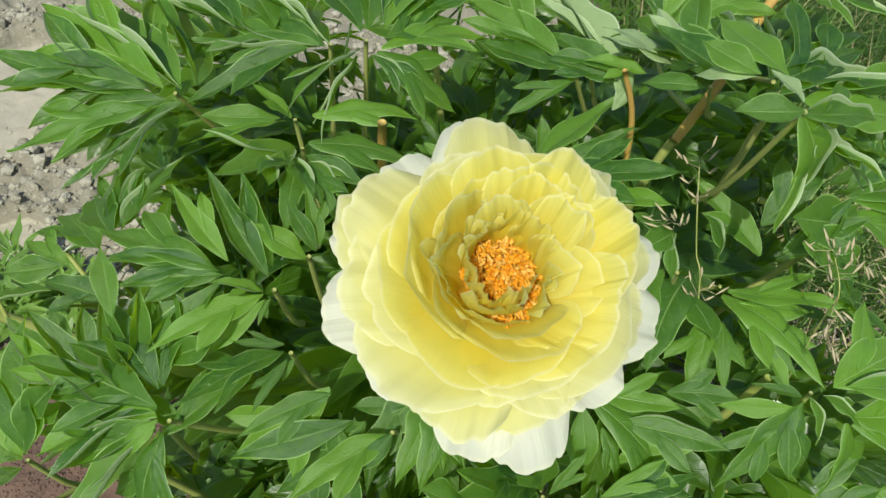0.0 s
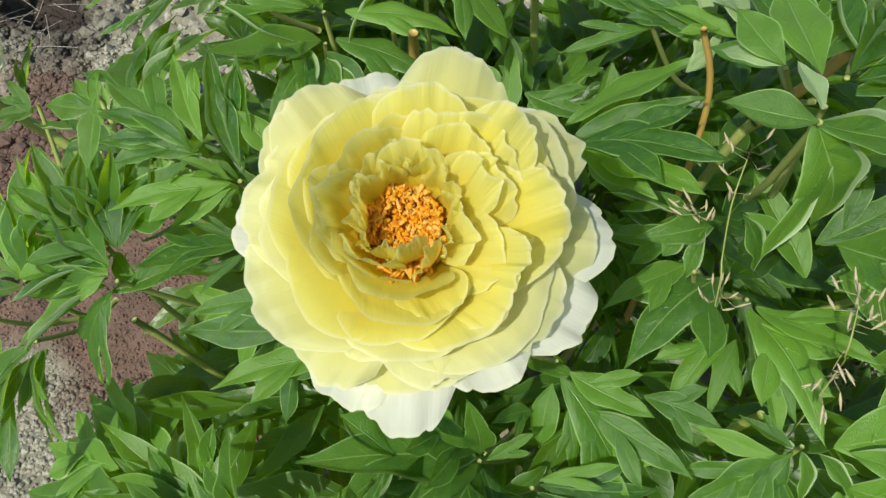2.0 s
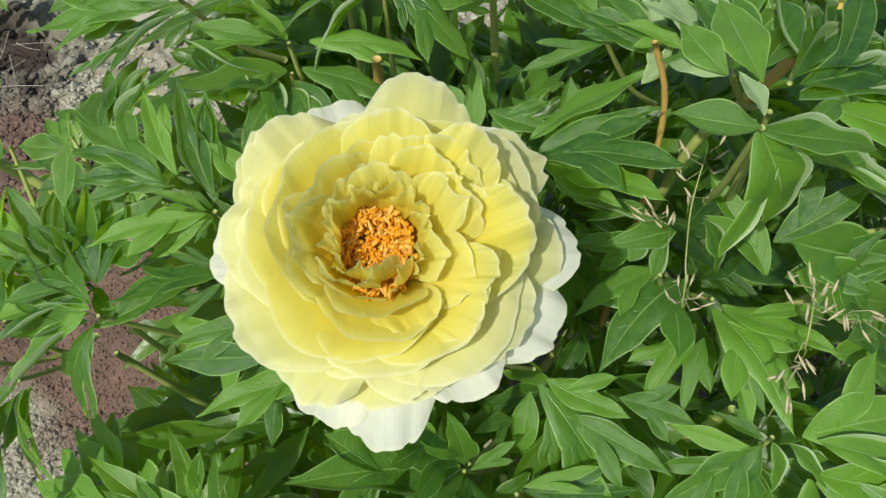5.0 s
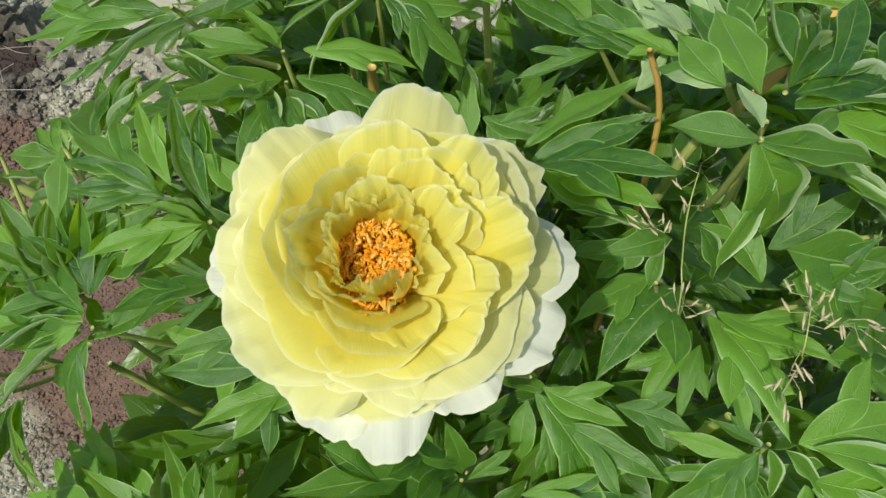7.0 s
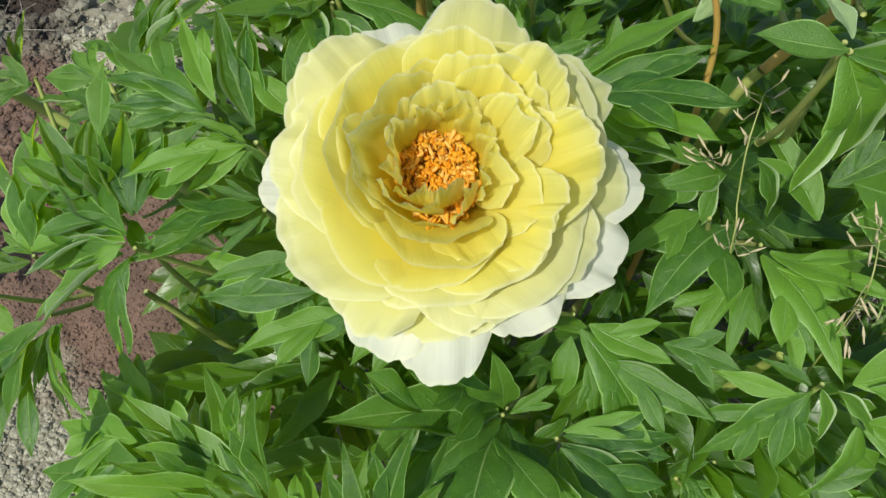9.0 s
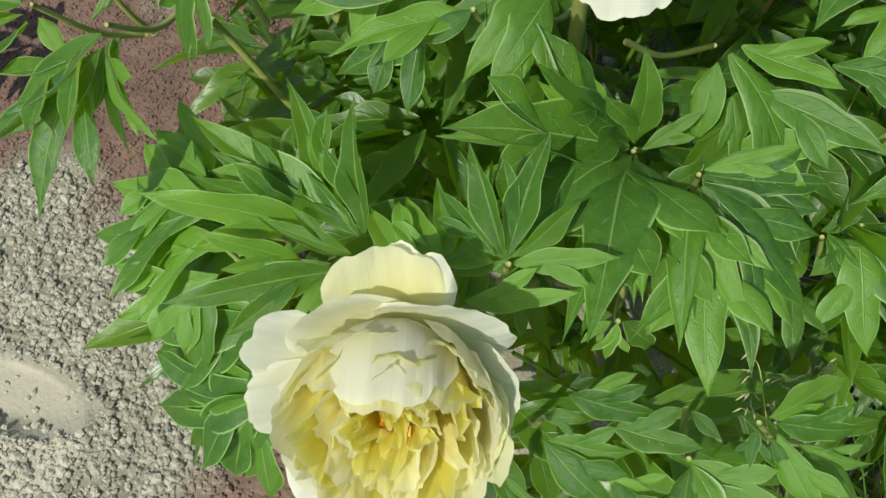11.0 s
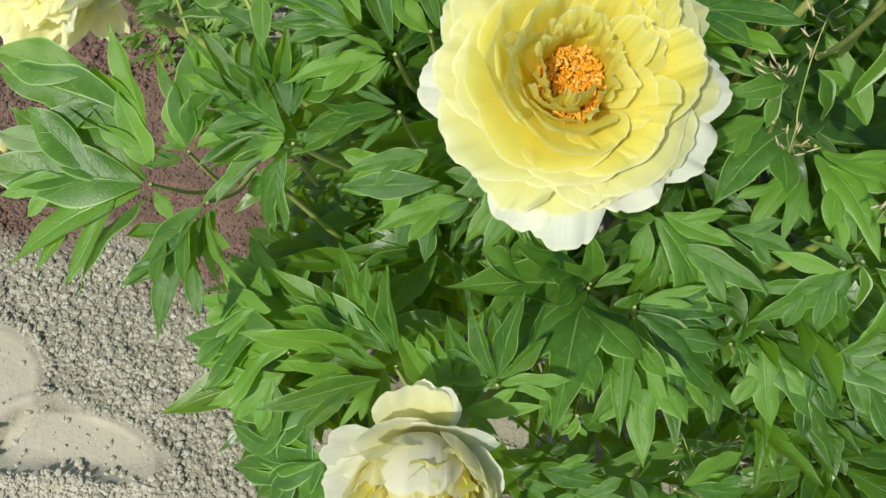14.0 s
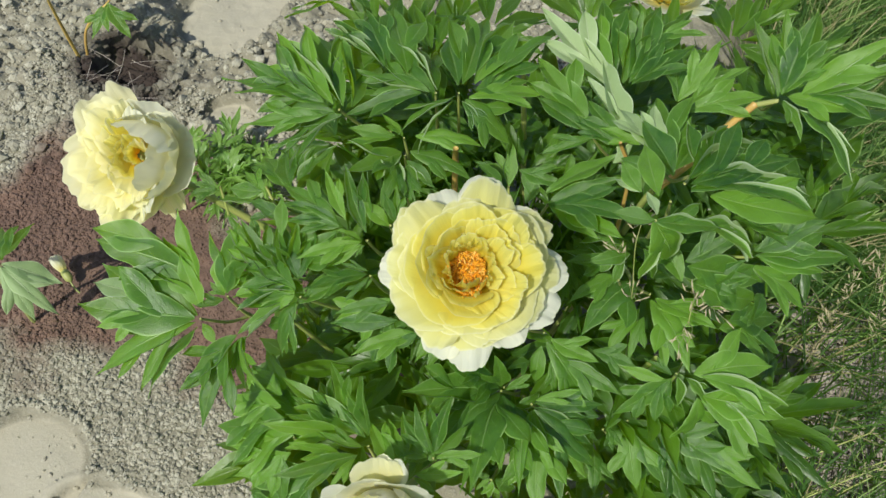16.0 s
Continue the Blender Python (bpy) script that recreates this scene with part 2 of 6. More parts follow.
def bind(ob, parent, m=None):
    """Hang ob under parent; m is its pose in the world."""
    m = m or Matrix.Identity(4)
    WORLD[ob] = m
    if parent:
        ob.parent = parent
        ob.matrix_parent_inverse = WORLD[parent].inverted()
    ob.matrix_basis = m
    return ob


def mesh_from(name, verts, faces, uvs=None, material=None, smooth=True):
    me = bpy.data.meshes.new(name)
    me.from_pydata([tuple(v) for v in np.asarray(verts, float)], [], [tuple(f) for f in np.asarray(faces, int).tolist()] if not isinstance(faces, list) else faces)
    if uvs is not None:
        layer = me.uv_layers.new(name="UVMap")
        idx = np.empty(len(me.loops), int)
        me.loops.foreach_get("vertex_index", idx)
        layer.data.foreach_set("uv", np.asarray(uvs, float)[idx].ravel())
    if material:
        me.materials.append(material)
    me.polygons.foreach_set("use_smooth", [smooth] * len(me.polygons))
    me.update()
    return me


def part(name, me, parent, label="", m=None, kind=""):
    ob = new(name, me)
    bind(ob, parent, m)
    if label or kind:
        tagged(ob, label, kind=kind)
    return ob


def thing(name, at, label, category, group=""):
    ob = new(name)
    bind(ob, None, Matrix.Translation(at))
    return tagged(ob, label, category, group)


def grid_faces(nu, nv):
    i, j = np.meshgrid(np.arange(nu - 1), np.arange(nv - 1), indexing="ij")
    a = (i * nv + j).ravel()
    return np.stack([a, a + nv, a + nv + 1, a + 1], 1)


def tube(points, radii, sides=7, wobble=0.0, seed=0):
    """A round stem along points, with a radius at each."""
    rng = np.random.default_rng(seed)
    p = np.asarray(points, float)
    # smooth the line
    t = np.linspace(0, len(p) - 1, max(len(p) * 5, 6))
    k = np.arange(len(p))
    if len(p) > 2:
        q = []
        for s in t:
            i = min(int(s), len(p) - 2)
            f = s - i
            p0, p1, p2, p3 = p[max(i - 1, 0)], p[i], p[i + 1], p[min(i + 2, len(p) - 1)]
            q.append(0.5 * (2 * p1 + (p2 - p0) * f + (2 * p0 - 5 * p1 + 4 * p2 - p3) * f * f + (3 * p1 - p0 - 3 * p2 + p3) * f ** 3))
        q = np.array(q)
    else:
        q = p[0] + (p[1] - p[0]) * t[:, None] / (len(p) - 1)
    r = np.interp(t, k, radii) * (1 + wobble * rng.normal(size=len(t)))
    d = np.gradient(q, axis=0)
    d /= np.linalg.norm(d, axis=1)[:, None] + 1e-9
    ref = np.array([0.31, 0.17, 0.93])
    ref = np.array([0.9, 0.4, 0.1]) if abs(d[0] @ ref) > 0.8 else ref
    a = np.cross(d, ref)
    a /= np.linalg.norm(a, axis=1)[:, None]
    b = np.cross(d, a)
    w = np.linspace(0, 2 * np.pi, sides, endpoint=False)
    v = q[:, None] + r[:, None, None] * (a[:, None] * np.cos(w)[None, :, None] + b[:, None] * np.sin(w)[None, :, None])
    n = len(q)
    faces = []
    for i in range(n - 1):
        for j in range(sides):
            faces.append((i * sides + j, (i + 1) * sides + j, (i + 1) * sides + (j + 1) % sides, i * sides + (j + 1) % sides))
    faces.append(tuple(range(sides))[::-1])
    faces.append(tuple(range((n - 1) * sides, n * sides)))
    return v.reshape(-1, 3), faces


def joined(pieces):
    """Several (verts, faces[, uvs]) as one."""
    vs, fs, us, off = [], [], [], 0
    for pc in pieces:
        v = np.asarray(pc[0])
        vs.append(v)
        fs += [tuple(int(k) + off for k in f) for f in pc[1]]
        if len(pc) > 2:
            us.append(pc[2])
        off += len(v)
    return np.concatenate(vs), fs, (np.concatenate(us) if us else None)


def stem(parent, points, radii, material=None, label="", name="stem", seed=0):
    v, f = tube(points, radii, 8, 0.03, seed)
    return part(name, mesh_from(name, v, f, None, material or STEM), parent, label)


# ---- leaflets: one blade with swept side veins, lobed where the veins run long ----
def leaflet_grid(lobes, fold, droop, curl, seed, nu=22, nv=9):
    """Base at the origin, tip at (0, 1, 0), face up. lobes: (place along the rib, side, length, angle off the rib) of the narrow
    side lobes, which grow out of the middle one with deep clefts between."""
    rng = np.random.default_rng(seed)
    v = np.linspace(-1, 1, 2 * nv - 1)[None]
    u = np.linspace(0, 1, nu)[:, None]
    pieces = []
    for at, side, reach, angle in [(0.0, 0, 1.0, 0.0)] + lobes:
        ph = rng.uniform(0, 6.28, 6)
        # lance shape, drawn out to a point, slender where it leaves the rib
        wide = (0.092 if side else 0.148 if lobes else 0.152) * (1.0 if reach > 0.9 else 0.72 + 0.28 * reach)
        peak = 0.58 if side else 0.40 if lobes else 0.46
        q = np.where(u < peak, u / peak, 1 - (u - peak) / (1 - peak))
        half = wide * np.where(u < peak, np.sin(q * np.pi / 2) ** 0.95, np.sin(q * np.pi / 2) ** 1.25) * (1 + 0.07 * np.sin(u * 8 + ph[0] + v * 0.7))
        if side == 0 and lobes:
            half = half * (1 - 0.26 * np.exp(-((u - 0.56) / 0.16) ** 2))
        half = half + 0.008 * (1 - u)
        x = half * v
        y = u * reach * 0.999 + 0.35 * half * np.abs(v) * (1 - u)
        z = np.abs(x) * math.tan(fold * 0.8) * (0.6 + 0.4 * u) - curl * np.abs(v) ** 3 * half * 1.2
        z = z + 0.016 * np.sin(y * 15 + ph[1] + np.sign(v)) * np.abs(v) ** 1.5 + 0.018 * np.sin(y * 6 + ph[2]) + 0.05 * x * np.sin(y * 4 + ph[3])
        x = x + 0.035 * np.sin(y * 3.2 + ph[4]) * y
        if side:
            lift = -0.004
            x, z = x, z + lift + 0.30 * fold * y * abs(math.sin(angle))
            c, s = math.cos(angle), math.sin(angle) * side
            x, y = x * c + y * s, y * c - x * s
            # the lobe curves back towards the tip
            x = x - side * 0.10 * np.clip(y, 0, 1) ** 2
            y = y + at
        else:
            y = y + 0 * v
        pieces.append(np.stack(np.broadcast_arrays(x, y, z), -1))
    verts, faces, uvs = [], [], []
    one = grid_faces(nu, 2 * nv - 1)
    for k, out in enumerate(pieces):
        y = out[..., 1]
        out[..., 2] -= droop * 0.5 * y * y - droop * 0.18 * y
        off = k * nu * (2 * nv - 1)
        verts.append(out.reshape(-1, 3))
        faces += [tuple(i + off for i in face) for face in one]
        uvs.append(np.stack(np.broadcast_arrays(u, np.abs(v)), -1).reshape(-1, 2))
    return np.concatenate(verts), faces, np.concatenate(uvs)


LOBES = {
    "plain": [],
    "left": [(0.24, -1, 0.54, 0.58)],
    "right": [(0.26, 1, 0.53, 0.56)],
    "three": [(0.22, -1, 0.56, 0.62), (0.29, 1, 0.53, 0.58)],
    "five": [(0.14, -1, 0.56, 0.82), (0.45, -1, 0.38, 0.56), (0.18, 1, 0.56, 0.80), (0.49, 1, 0.36, 0.54)],
    "four": [(0.16, -1, 0.56, 0.78), (0.43, -1, 0.38, 0.56), (0.28, 1, 0.52, 0.60)],
}
BENDS = [(0.46, 0.24, 0.12), (0.78, 0.38, 0.05), (0.34, 0.80, 0.34), (0.95, -0.10, 0.0)]
FORMS = {}
for shape_index, shape in enumerate(LOBES):
    for bend, (fold, droop, curl) in enumerate(BENDS):
        FORMS[shape, bend] = leaflet_grid(LOBES[shape], fold, droop, curl, 11 * shape_index + bend)
FORMS_SMALL = {key: leaflet_grid(LOBES[key[0]], *BENDS[key[1]], 7 * i, 11, 3) for i, key in enumerate(FORMS)}
LEAFLET = {key: mesh_from("leaflet", *FORMS[key], LEAF) for key in FORMS}
LEAFLET_RIM = {key: mesh_from("leaflet", *FORMS[key], LEAF) for key in FORMS}
for me in LEAFLET_RIM.values():
    # one margin is turned over and shows the pale underside
    me.materials.append(LEAF_PALE)
    cols = 16
    for poly in me.polygons:
        j = poly.index % cols
        if j < 2:
            poly.material_index = 1
    for vert in me.vertices:
        j = vert.index % (cols + 1)
        if j < 3:
            rib = me.vertices[vert.index - j + 8].co
            across = rib - vert.co
            vert.co.z += 0.16 * across.length * (3 - j)
            vert.co += across * 0.07 * (3 - j)
LEAFLET_PALE = {key: mesh_from("leaflet", *FORMS[key], LEAF_PALE) for key in FORMS}


def blade_pose(base, tip, roll=0.0, width=0.36, up=(0, 0, 1)):
    """The pose that lays a leaflet from base to tip, its face towards up, turned by roll degrees about its rib."""
    b, t = Vector(base), Vector(tip)
    d = t - b
    n = d.length
    d.normalize()
    z = Vector(up)
    z = (z - d * z.dot(d)).normalized()
    x = d.cross(z)
    r = Matrix((x, d, z)).transposed()
    r = r @ Matrix.Rotation(radians(roll), 3, "Y")
    return Matrix.Translation(b) @ r.to_4x4() @ Matrix.Diagonal((n * width / 0.36, n, n, 1))


# ---- the ground: one sheet, fine where it is seen near, out to the horizon ----
def ground_at(px, py):
    q = Vector((px, py, 0.0))
    broad = noise.noise(q * 3.0) * 0.016 + noise.noise(q * 9.0) * 0.006
    lumps = noise.noise(q * 30.0) * 0.006 + abs(noise.noise(q * 66.0 + Vector((3, 1, 0)))) * 0.004
    if py > 0.7 and px < -0.4:
        # coarse dug clods round the planting hole
        lumps += (abs(noise.noise(q * 17.0)) * 0.040 + abs(noise.noise(q * 38.0)) * 0.020) * min((py - 0.7) / 0.12, 1.0)
    press = 0.0
    for cx, cy, rx, ry, deep in HOLLOWS:
        wob = 1 + 0.30 * noise.noise(q * 7.0) + 0.16 * noise.noise(q * 23.0)
        # a sole's print is squarer than an ellipse
        d = (abs((px - cx) / rx) ** 2.8 + abs((py - cy) / ry) ** 2.8) * wob
        if d < 1.9:
            k = min(max((1.20 - d) / 0.22, 0.0), 1.0)
            if deep == HOLLOWS[1][4]:
                # crumbs have rolled back into the near side of the print
                k *= min(max((py - cy - 0.25 * (px - cx) + 0.03 + 0.05 * noise.noise(q * 12.0)) / 0.06, 0.0), 1.0)
            k = k * k * (3 - 2 * k)
            if deep != HOLLOWS[4][4]:
                press = max(press, k)
            broad -= deep * k
            if d > 1.0:
                broad += 0.005 * max(0.0, 1 - abs(d - 1.45) / 0.3)
    return broad + lumps * (1 - 0.85 * press), press


def ground_height(x, y):
    flat = np.zeros(x.size)
    pts = np.stack([x.ravel(), y.ravel()], 1)
    near = (np.abs(pts[:, 0]) < 2.0) & (pts[:, 1] > -0.9) & (pts[:, 1] < 2.5)
    for i in np.nonzero(near)[0]:
        flat[i] = ground_at(*pts[i])[0]
    return flat.reshape(x.shape)


def stretch(lo, hi, step, far):
    mid = np.arange(lo, hi + step / 2, step)
    out = np.cumsum(step * 1.35 ** np.arange(1, 60))
    out = out[: np.searchsorted(out, far) + 1]
    return np.concatenate([lo - out[::-1], mid, hi + out])


gx, gy = stretch(-1.5, 0.9, 0.0060, 400.0), stretch(-0.3, 1.6, 0.0060, 400.0)
GX, GY = np.meshgrid(gx, gy, indexing="ij")
GZ = ground_height(GX, GY)
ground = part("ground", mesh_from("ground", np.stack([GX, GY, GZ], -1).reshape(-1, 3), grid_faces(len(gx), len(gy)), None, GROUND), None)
tagged(ground, "pale sandy earth with brown soil round the plants and trodden hollows", "ground", kind="structure")


def clod_cloud(count, seed, where, lo, hi):
    """Small crumbs and clods of earth pressed into the ground."""
    rng = np.random.default_rng(seed)
    bm = bmesh.new()
    bmesh.ops.create_icosphere(bm, subdivisions=1, radius=1.0)
    bm.verts.ensure_lookup_table()
    base_v = np.array([v.co[:] for v in bm.verts])
    base_f = np.array([[v.index for v in f.verts] for f in bm.faces])
    bm.free()
    vs, fs = [], []
    n = 0
    while n < count:
        x, y = where(rng)
        z, press = ground_at(x, y)
        if press > 0.25 and rng.uniform() < 0.96:
            continue
        s = lo * (hi / lo) ** (rng.uniform() ** 2.0)
        if ((x - SOIL_MID[0]) / SOIL_MID[2]) ** 2 + ((y - SOIL_MID[1]) / SOIL_MID[3]) ** 2 < 1.0:
            # the worked garden soil is finer
            s *= 0.55
        v = base_v * (1 + 0.16 * rng.normal(size=(len(base_v), 1))) * s * np.array([1, rng.uniform(0.7, 1.1), rng.uniform(0.55, 0.90)])
        a = rng.uniform(0, 6.283)
        c, t = math.cos(a), math.sin(a)
        v = v @ np.array([[c, t, 0], [-t, c, 0], [0, 0, 1]])
        vs.append(v + (x, y, z + s * 0.15))
        fs.append(base_f + 12 * n)
        n += 1
    return np.concatenate(vs), np.concatenate(fs)


def sandy(rng):
    return rng.uniform(-1.25, -0.22), rng.uniform(-0.12, 0.95)


def far_sandy(rng):
    return rng.uniform(-1.6, 0.1), rng.uniform(0.6, 1.6)


def front_soil(rng):
    return rng.uniform(-0.25, 0.2), rng.uniform(-0.16, 0.22)


CLODS = [clod_cloud(46000, 31, sandy, 0.0022, 0.0066), clod_cloud(9000, 32, far_sandy, 0.003, 0.015), clod_cloud(4500, 33, front_soil, 0.0015, 0.0060)]
cv, cf, _ = joined([(v, f.tolist()) for v, f in CLODS])
crumbs = part("soil_crumbs", mesh_from("soil_crumbs", cv, cf, None, CRUMB, False), None)
tagged(crumbs, "loose crumbs and clods of sandy earth", "soil", kind="stuff")


# ---- flowers ----
def petal_mesh(name, material, foot, rim, bulge, width, seed, ruffle=0.012, scallop=0.03, twist=0.0, skew=0.0, curl=0.05):
    """A petal in the flower's own space, heading along +x. foot and rim: (distance from the axis, height). bulge bows the line
    between them, up and in where it is above zero, out and down below it. The petal curves about the axis; curl rolls the lip back."""
    rng = np.random.default_rng(seed)
    nu, nv = 24, 35
    ph = rng.uniform(0, 6.28, 14)
    v = np.linspace(-1, 1, nv)[None]
    u = np.linspace(0, 1, nu)[:, None] ** 0.85
    lip = 1 - 0.24 * np.abs(v) ** 3.6 + scallop * (0.9 * np.sin(v * 3.1 + ph[0]) + 0.6 * np.sin(v * 7.0 + ph[1]) + 0.30 * np.sin(v * 14.0 + ph[2]) + 0.16 * np.sin(v * 27.0 + ph[10]))
    # one or two notches in the lip
    for n, (deep, wide) in enumerate(((1.9, 0.10), (1.2, 0.06))):
        lip = lip - scallop * deep * np.exp(-((v - 0.65 * np.sin(ph[3 + n * 8])) / wide) ** 2)
    t = u * lip
    f, e = np.array(foot, float), np.array(rim, float)
    d = e - f
    n = np.array([-d[1], d[0]])
    c = (f + e) / 2 + n * bulge
    B = [(1 - t) ** 2 * f[k] + 2 * t * (1 - t) * c[k] + t * t * e[k] for k in (0, 1)]
    T = [2 * (1 - t) * (c[k] - f[k]) + 2 * t * (e[k] - c[k]) for k in (0, 1)]
    norm = np.sqrt(T[0] ** 2 + T[1] ** 2) + 1e-9
    nx, nz = -T[1] / norm, T[0] / norm
    half = width * 0.5 * (0.22 + 0.78 * np.sin(np.pi * 0.5 * np.clip(t / 0.70, 0, 1)) ** 1.3)
    w = half * v
    size = np.linalg.norm(d)
    wave = (np.sin(v * 3.6 + ph[4]) + 0.6 * np.sin(v * 7.5 + ph[5] + t * 2) + 0.32 * np.sin(v * 15 + ph[6]) + 0.14 * np.sin(v * 29 + ph[12])) * ruffle * size * (0.25 * t + t ** 4 + 0.5 * np.abs(v) ** 3 * t)
    soft = 0.030 * size * np.sin(t * 3.6 + ph[7]) * np.sin(v * 2.1 + ph[8]) + 0.012 * size * np.sin(v * 6.0 + ph[9]) * t
    pleat = 0.0012 * size * np.sin(v * 34 + ph[13] + 2 * np.sin(t * 5)) * t
    edge = np.clip((u - 0.82) / 0.18, 0, 1) ** 2 * (0.65 + 0.35 * np.sin(v * 2.3 + ph[11]))
    up = wave + soft + pleat + np.tan(twist) * w * t - curl * size * edge
    r, z = B[0] + nx * up, B[1] + nz * up
    R = max(rim[0], 0.6 * width, 0.012)
    phi = np.clip(w / R, -1.9, 1.9)
    x = r - R * (1 - np.cos(phi))
    y = R * np.sin(phi) + skew * t * t * size
    out = np.stack(np.broadcast_arrays(x, y, z), -1)
    uv = np.stack(np.broadcast_arrays(u + 0 * v, v * 0.5 + 0.5 + 0 * u), -1)
    return mesh_from(name, out.reshape(-1, 3), grid_faces(nu, nv), uv.reshape(-1, 2), material)


def stamen_mesh(count, radius, height, seed, wide=1.0):
    """A tuft of bent filaments round a hollow, each with a curled anther."""
    rng = np.random.default_rng(seed)
    pieces = []
    for i in range(count):
        a = rng.uniform(0, 6.283)
        q = math.sqrt(rng.uniform(0.0, 1))
        r = radius * q
        h = height * rng.uniform(0.70, 1.0) * (0.62 + 0.38 * q)
        foot = np.array([0.45 * r * math.cos(a), 0.45 * r * math.sin(a), 0.0])
        top = np.array([r * math.cos(a), r * math.sin(a), h])
        mid = (foot + top) / 2 + np.array([math.cos(a), math.sin(a), 0]) * 0.15 * r
        pieces.append(tube([foot, mid, top], [0.0004, 0.0004, 0.0003], 3))
        # anther: a small crooked blade
        d = rng.normal(size=3)
        d[2] = d[2] * 0.5 + 0.25
        d /= np.linalg.norm(d)
        n = rng.uniform(0.0024, 0.0046)
        bend = rng.normal(size=3) * 0.0011
        k = wide * rng.uniform(0.6, 1.25)
        pieces.append(tube([top - d * n * 0.5, top + bend, top + d * n * 0.5], [0.0003, 0.00085 * k, 0.0004 * k], 5))
    # the close-set feet of the stamens
    bed_v, bed_f = tube([(0, 0, -0.004), (0, 0, height * 0.3), (0, 0, height * 0.48), (0, 0, height * 0.50)], [radius * 0.8, radius * 0.9, radius * 0.6, 0.0005], 14)
    pieces.append((bed_v, bed_f))
    v, f, _ = joined(pieces)
    return mesh_from("stamen_tuft", v, f, None, STAMEN)


def dome_mesh(name, radius, height, material, seed=0):
    bm = bmesh.new()
    bmesh.ops.create_uvsphere(bm, u_segments=14, v_segments=8, radius=radius)
    for vert in bm.verts:
        vert.co.z *= height / radius
        vert.co.z -= height * 0.6
    me = bpy.data.meshes.new(name)
    bm.to_mesh(me)
    bm.free()
    me.materials.append(material)
    me.polygons.foreach_set("use_smooth", [True] * len(me.polygons))
    return me


def aim(axis_dir, spin=0.0):
    """A turn that brings +z onto axis_dir."""
    return Vector(axis_dir).to_track_quat("Z", "Y").to_matrix().to_4x4() @ Matrix.Rotation(radians(spin), 4, "Z")


def flower(parent, centre, axis_dir, rings, label, seed, tuft=(110, 0.024, 0.016), tuft_at=(0, 0, 0.012), wild=1.0, short=0.0):
    """rings: (count, material, foot, rim, bulge, width, ruffle, scallop, first angle, spread of angles, turn of the blades)."""
    rng = np.random.default_rng(seed)
    pose_f = Matrix.Translation(centre) @ aim(axis_dir)
    head = part("flower", dome_mesh("flower", 0.012, 0.016, STEM), parent, label, pose_f)
    for count, material, foot, rim, bulge, width, ruffle, scallop, first, spread, turn in rings:
        for i in range(count):
            a = first + (i + 0.5 + rng.uniform(-0.28, 0.28)) * spread / count
            k, h = 1 + wild * rng.uniform(-0.06, 0.05) - short * max(0.0, -math.sin(radians(a))), wild * rng.uniform(-0.0025, 0.0025)
            petal(head, pose_f, a, material, foot, (rim[0] * k, rim[1] + h), bulge + wild * rng.uniform(-0.04, 0.04), width * rng.uniform(0.86, 1.16),
                  int(rng.integers(1, 99999)), ruffle, scallop, twist=rng.uniform(-1, 1) * turn + 0.10, skew=wild * rng.uniform(-0.10, 0.10))
    if tuft[0]:
        part("stamen_tuft", stamen_mesh(*tuft[:3], seed, *tuft[3:]), head, "orange stamens", pose_f @ Matrix.Translation(tuft_at) @ Matrix.Rotation(0.15, 4, "Z") @ Matrix.Diagonal((0.95, 1.18, 1.0, 1.0)))
    return head, pose_f


def petal(head, pose_f, angle, material, foot, rim, bulge, width, seed, ruffle=0.010, scallop=0.025, twist=0.0, skew=0.0, curl=0.05):
    me = petal_mesh("petal", material, foot, rim, bulge, width, seed, ruffle, scallop, twist, skew, curl)
    return part("petal", me, head, m=pose_f @ Matrix.Rotation(radians(angle), 4, "Z"))


bush = thing("peony_bush", (0.02, 0.42, 0.0), "large green peony bush with cut leaves and pale yellow double flowers", "bush")

G, P, W, C = PETAL_GUARD, PETAL, PETAL_WHITE, PETAL_CREAM
# the open flower in the middle of the bush
MAIN_C, MAIN_AXIS = (0.040, 0.256, 0.695), (0.10, -0.38, 0.90)
main, main_m = flower(bush, MAIN_C, MAIN_AXIS, [
    (9, G, (0.008, 0.0040), (0.085, 0.0080), 0.10, 0.060, 0.018, 0.020, 20, 360, 0.08),
    (6, G, (0.008, 0.0080), (0.078, 0.0180), 0.05, 0.066, 0.020, 0.020, 60, 262, 0.10),
    (4, G, (0.008, 0.0110), (0.067, 0.0280), -0.02, 0.072, 0.020, 0.016, 66, 240, 0.10),
    (4, P, (0.009, 0.0130), (0.058, 0.0380), -0.10, 0.070, 0.014, 0.011, 80, 225, 0.05),
    (3, P, (0.010, 0.0140), (0.049, 0.0450), -0.16, 0.066, 0.016, 0.011, 92, 200, 0.06),
    (3, P, (0.011, 0.0150), (0.041, 0.0510), -0.22, 0.056, 0.020, 0.012, 80, 205, 0.08),
    (3, P, (0.012, 0.0140), (0.034, 0.0560), -0.24, 0.044, 0.024, 0.014, 105, 170, 0.12),
    (3, P, (0.012, 0.0150), (0.028, 0.0580), -0.20, 0.032, 0.030, 0.018, 92, 160, 0.18),
    (2, G, (0.009, 0.0090), (0.079, 0.0200), 0.06, 0.084, 0.022, 0.016, -62, 135, 0.05),
    (3, P, (0.010, 0.0120), (0.068, 0.0330), 0.02, 0.060, 0.022, 0.016, -78, 160, 0.08),
], "wide open pale yellow double flower with an orange heart", 5, tuft=(700, 0.0180, 0.020, 1.15), tuft_at=(-0.001, -0.002, 0.013), wild=1.7, short=0.15)
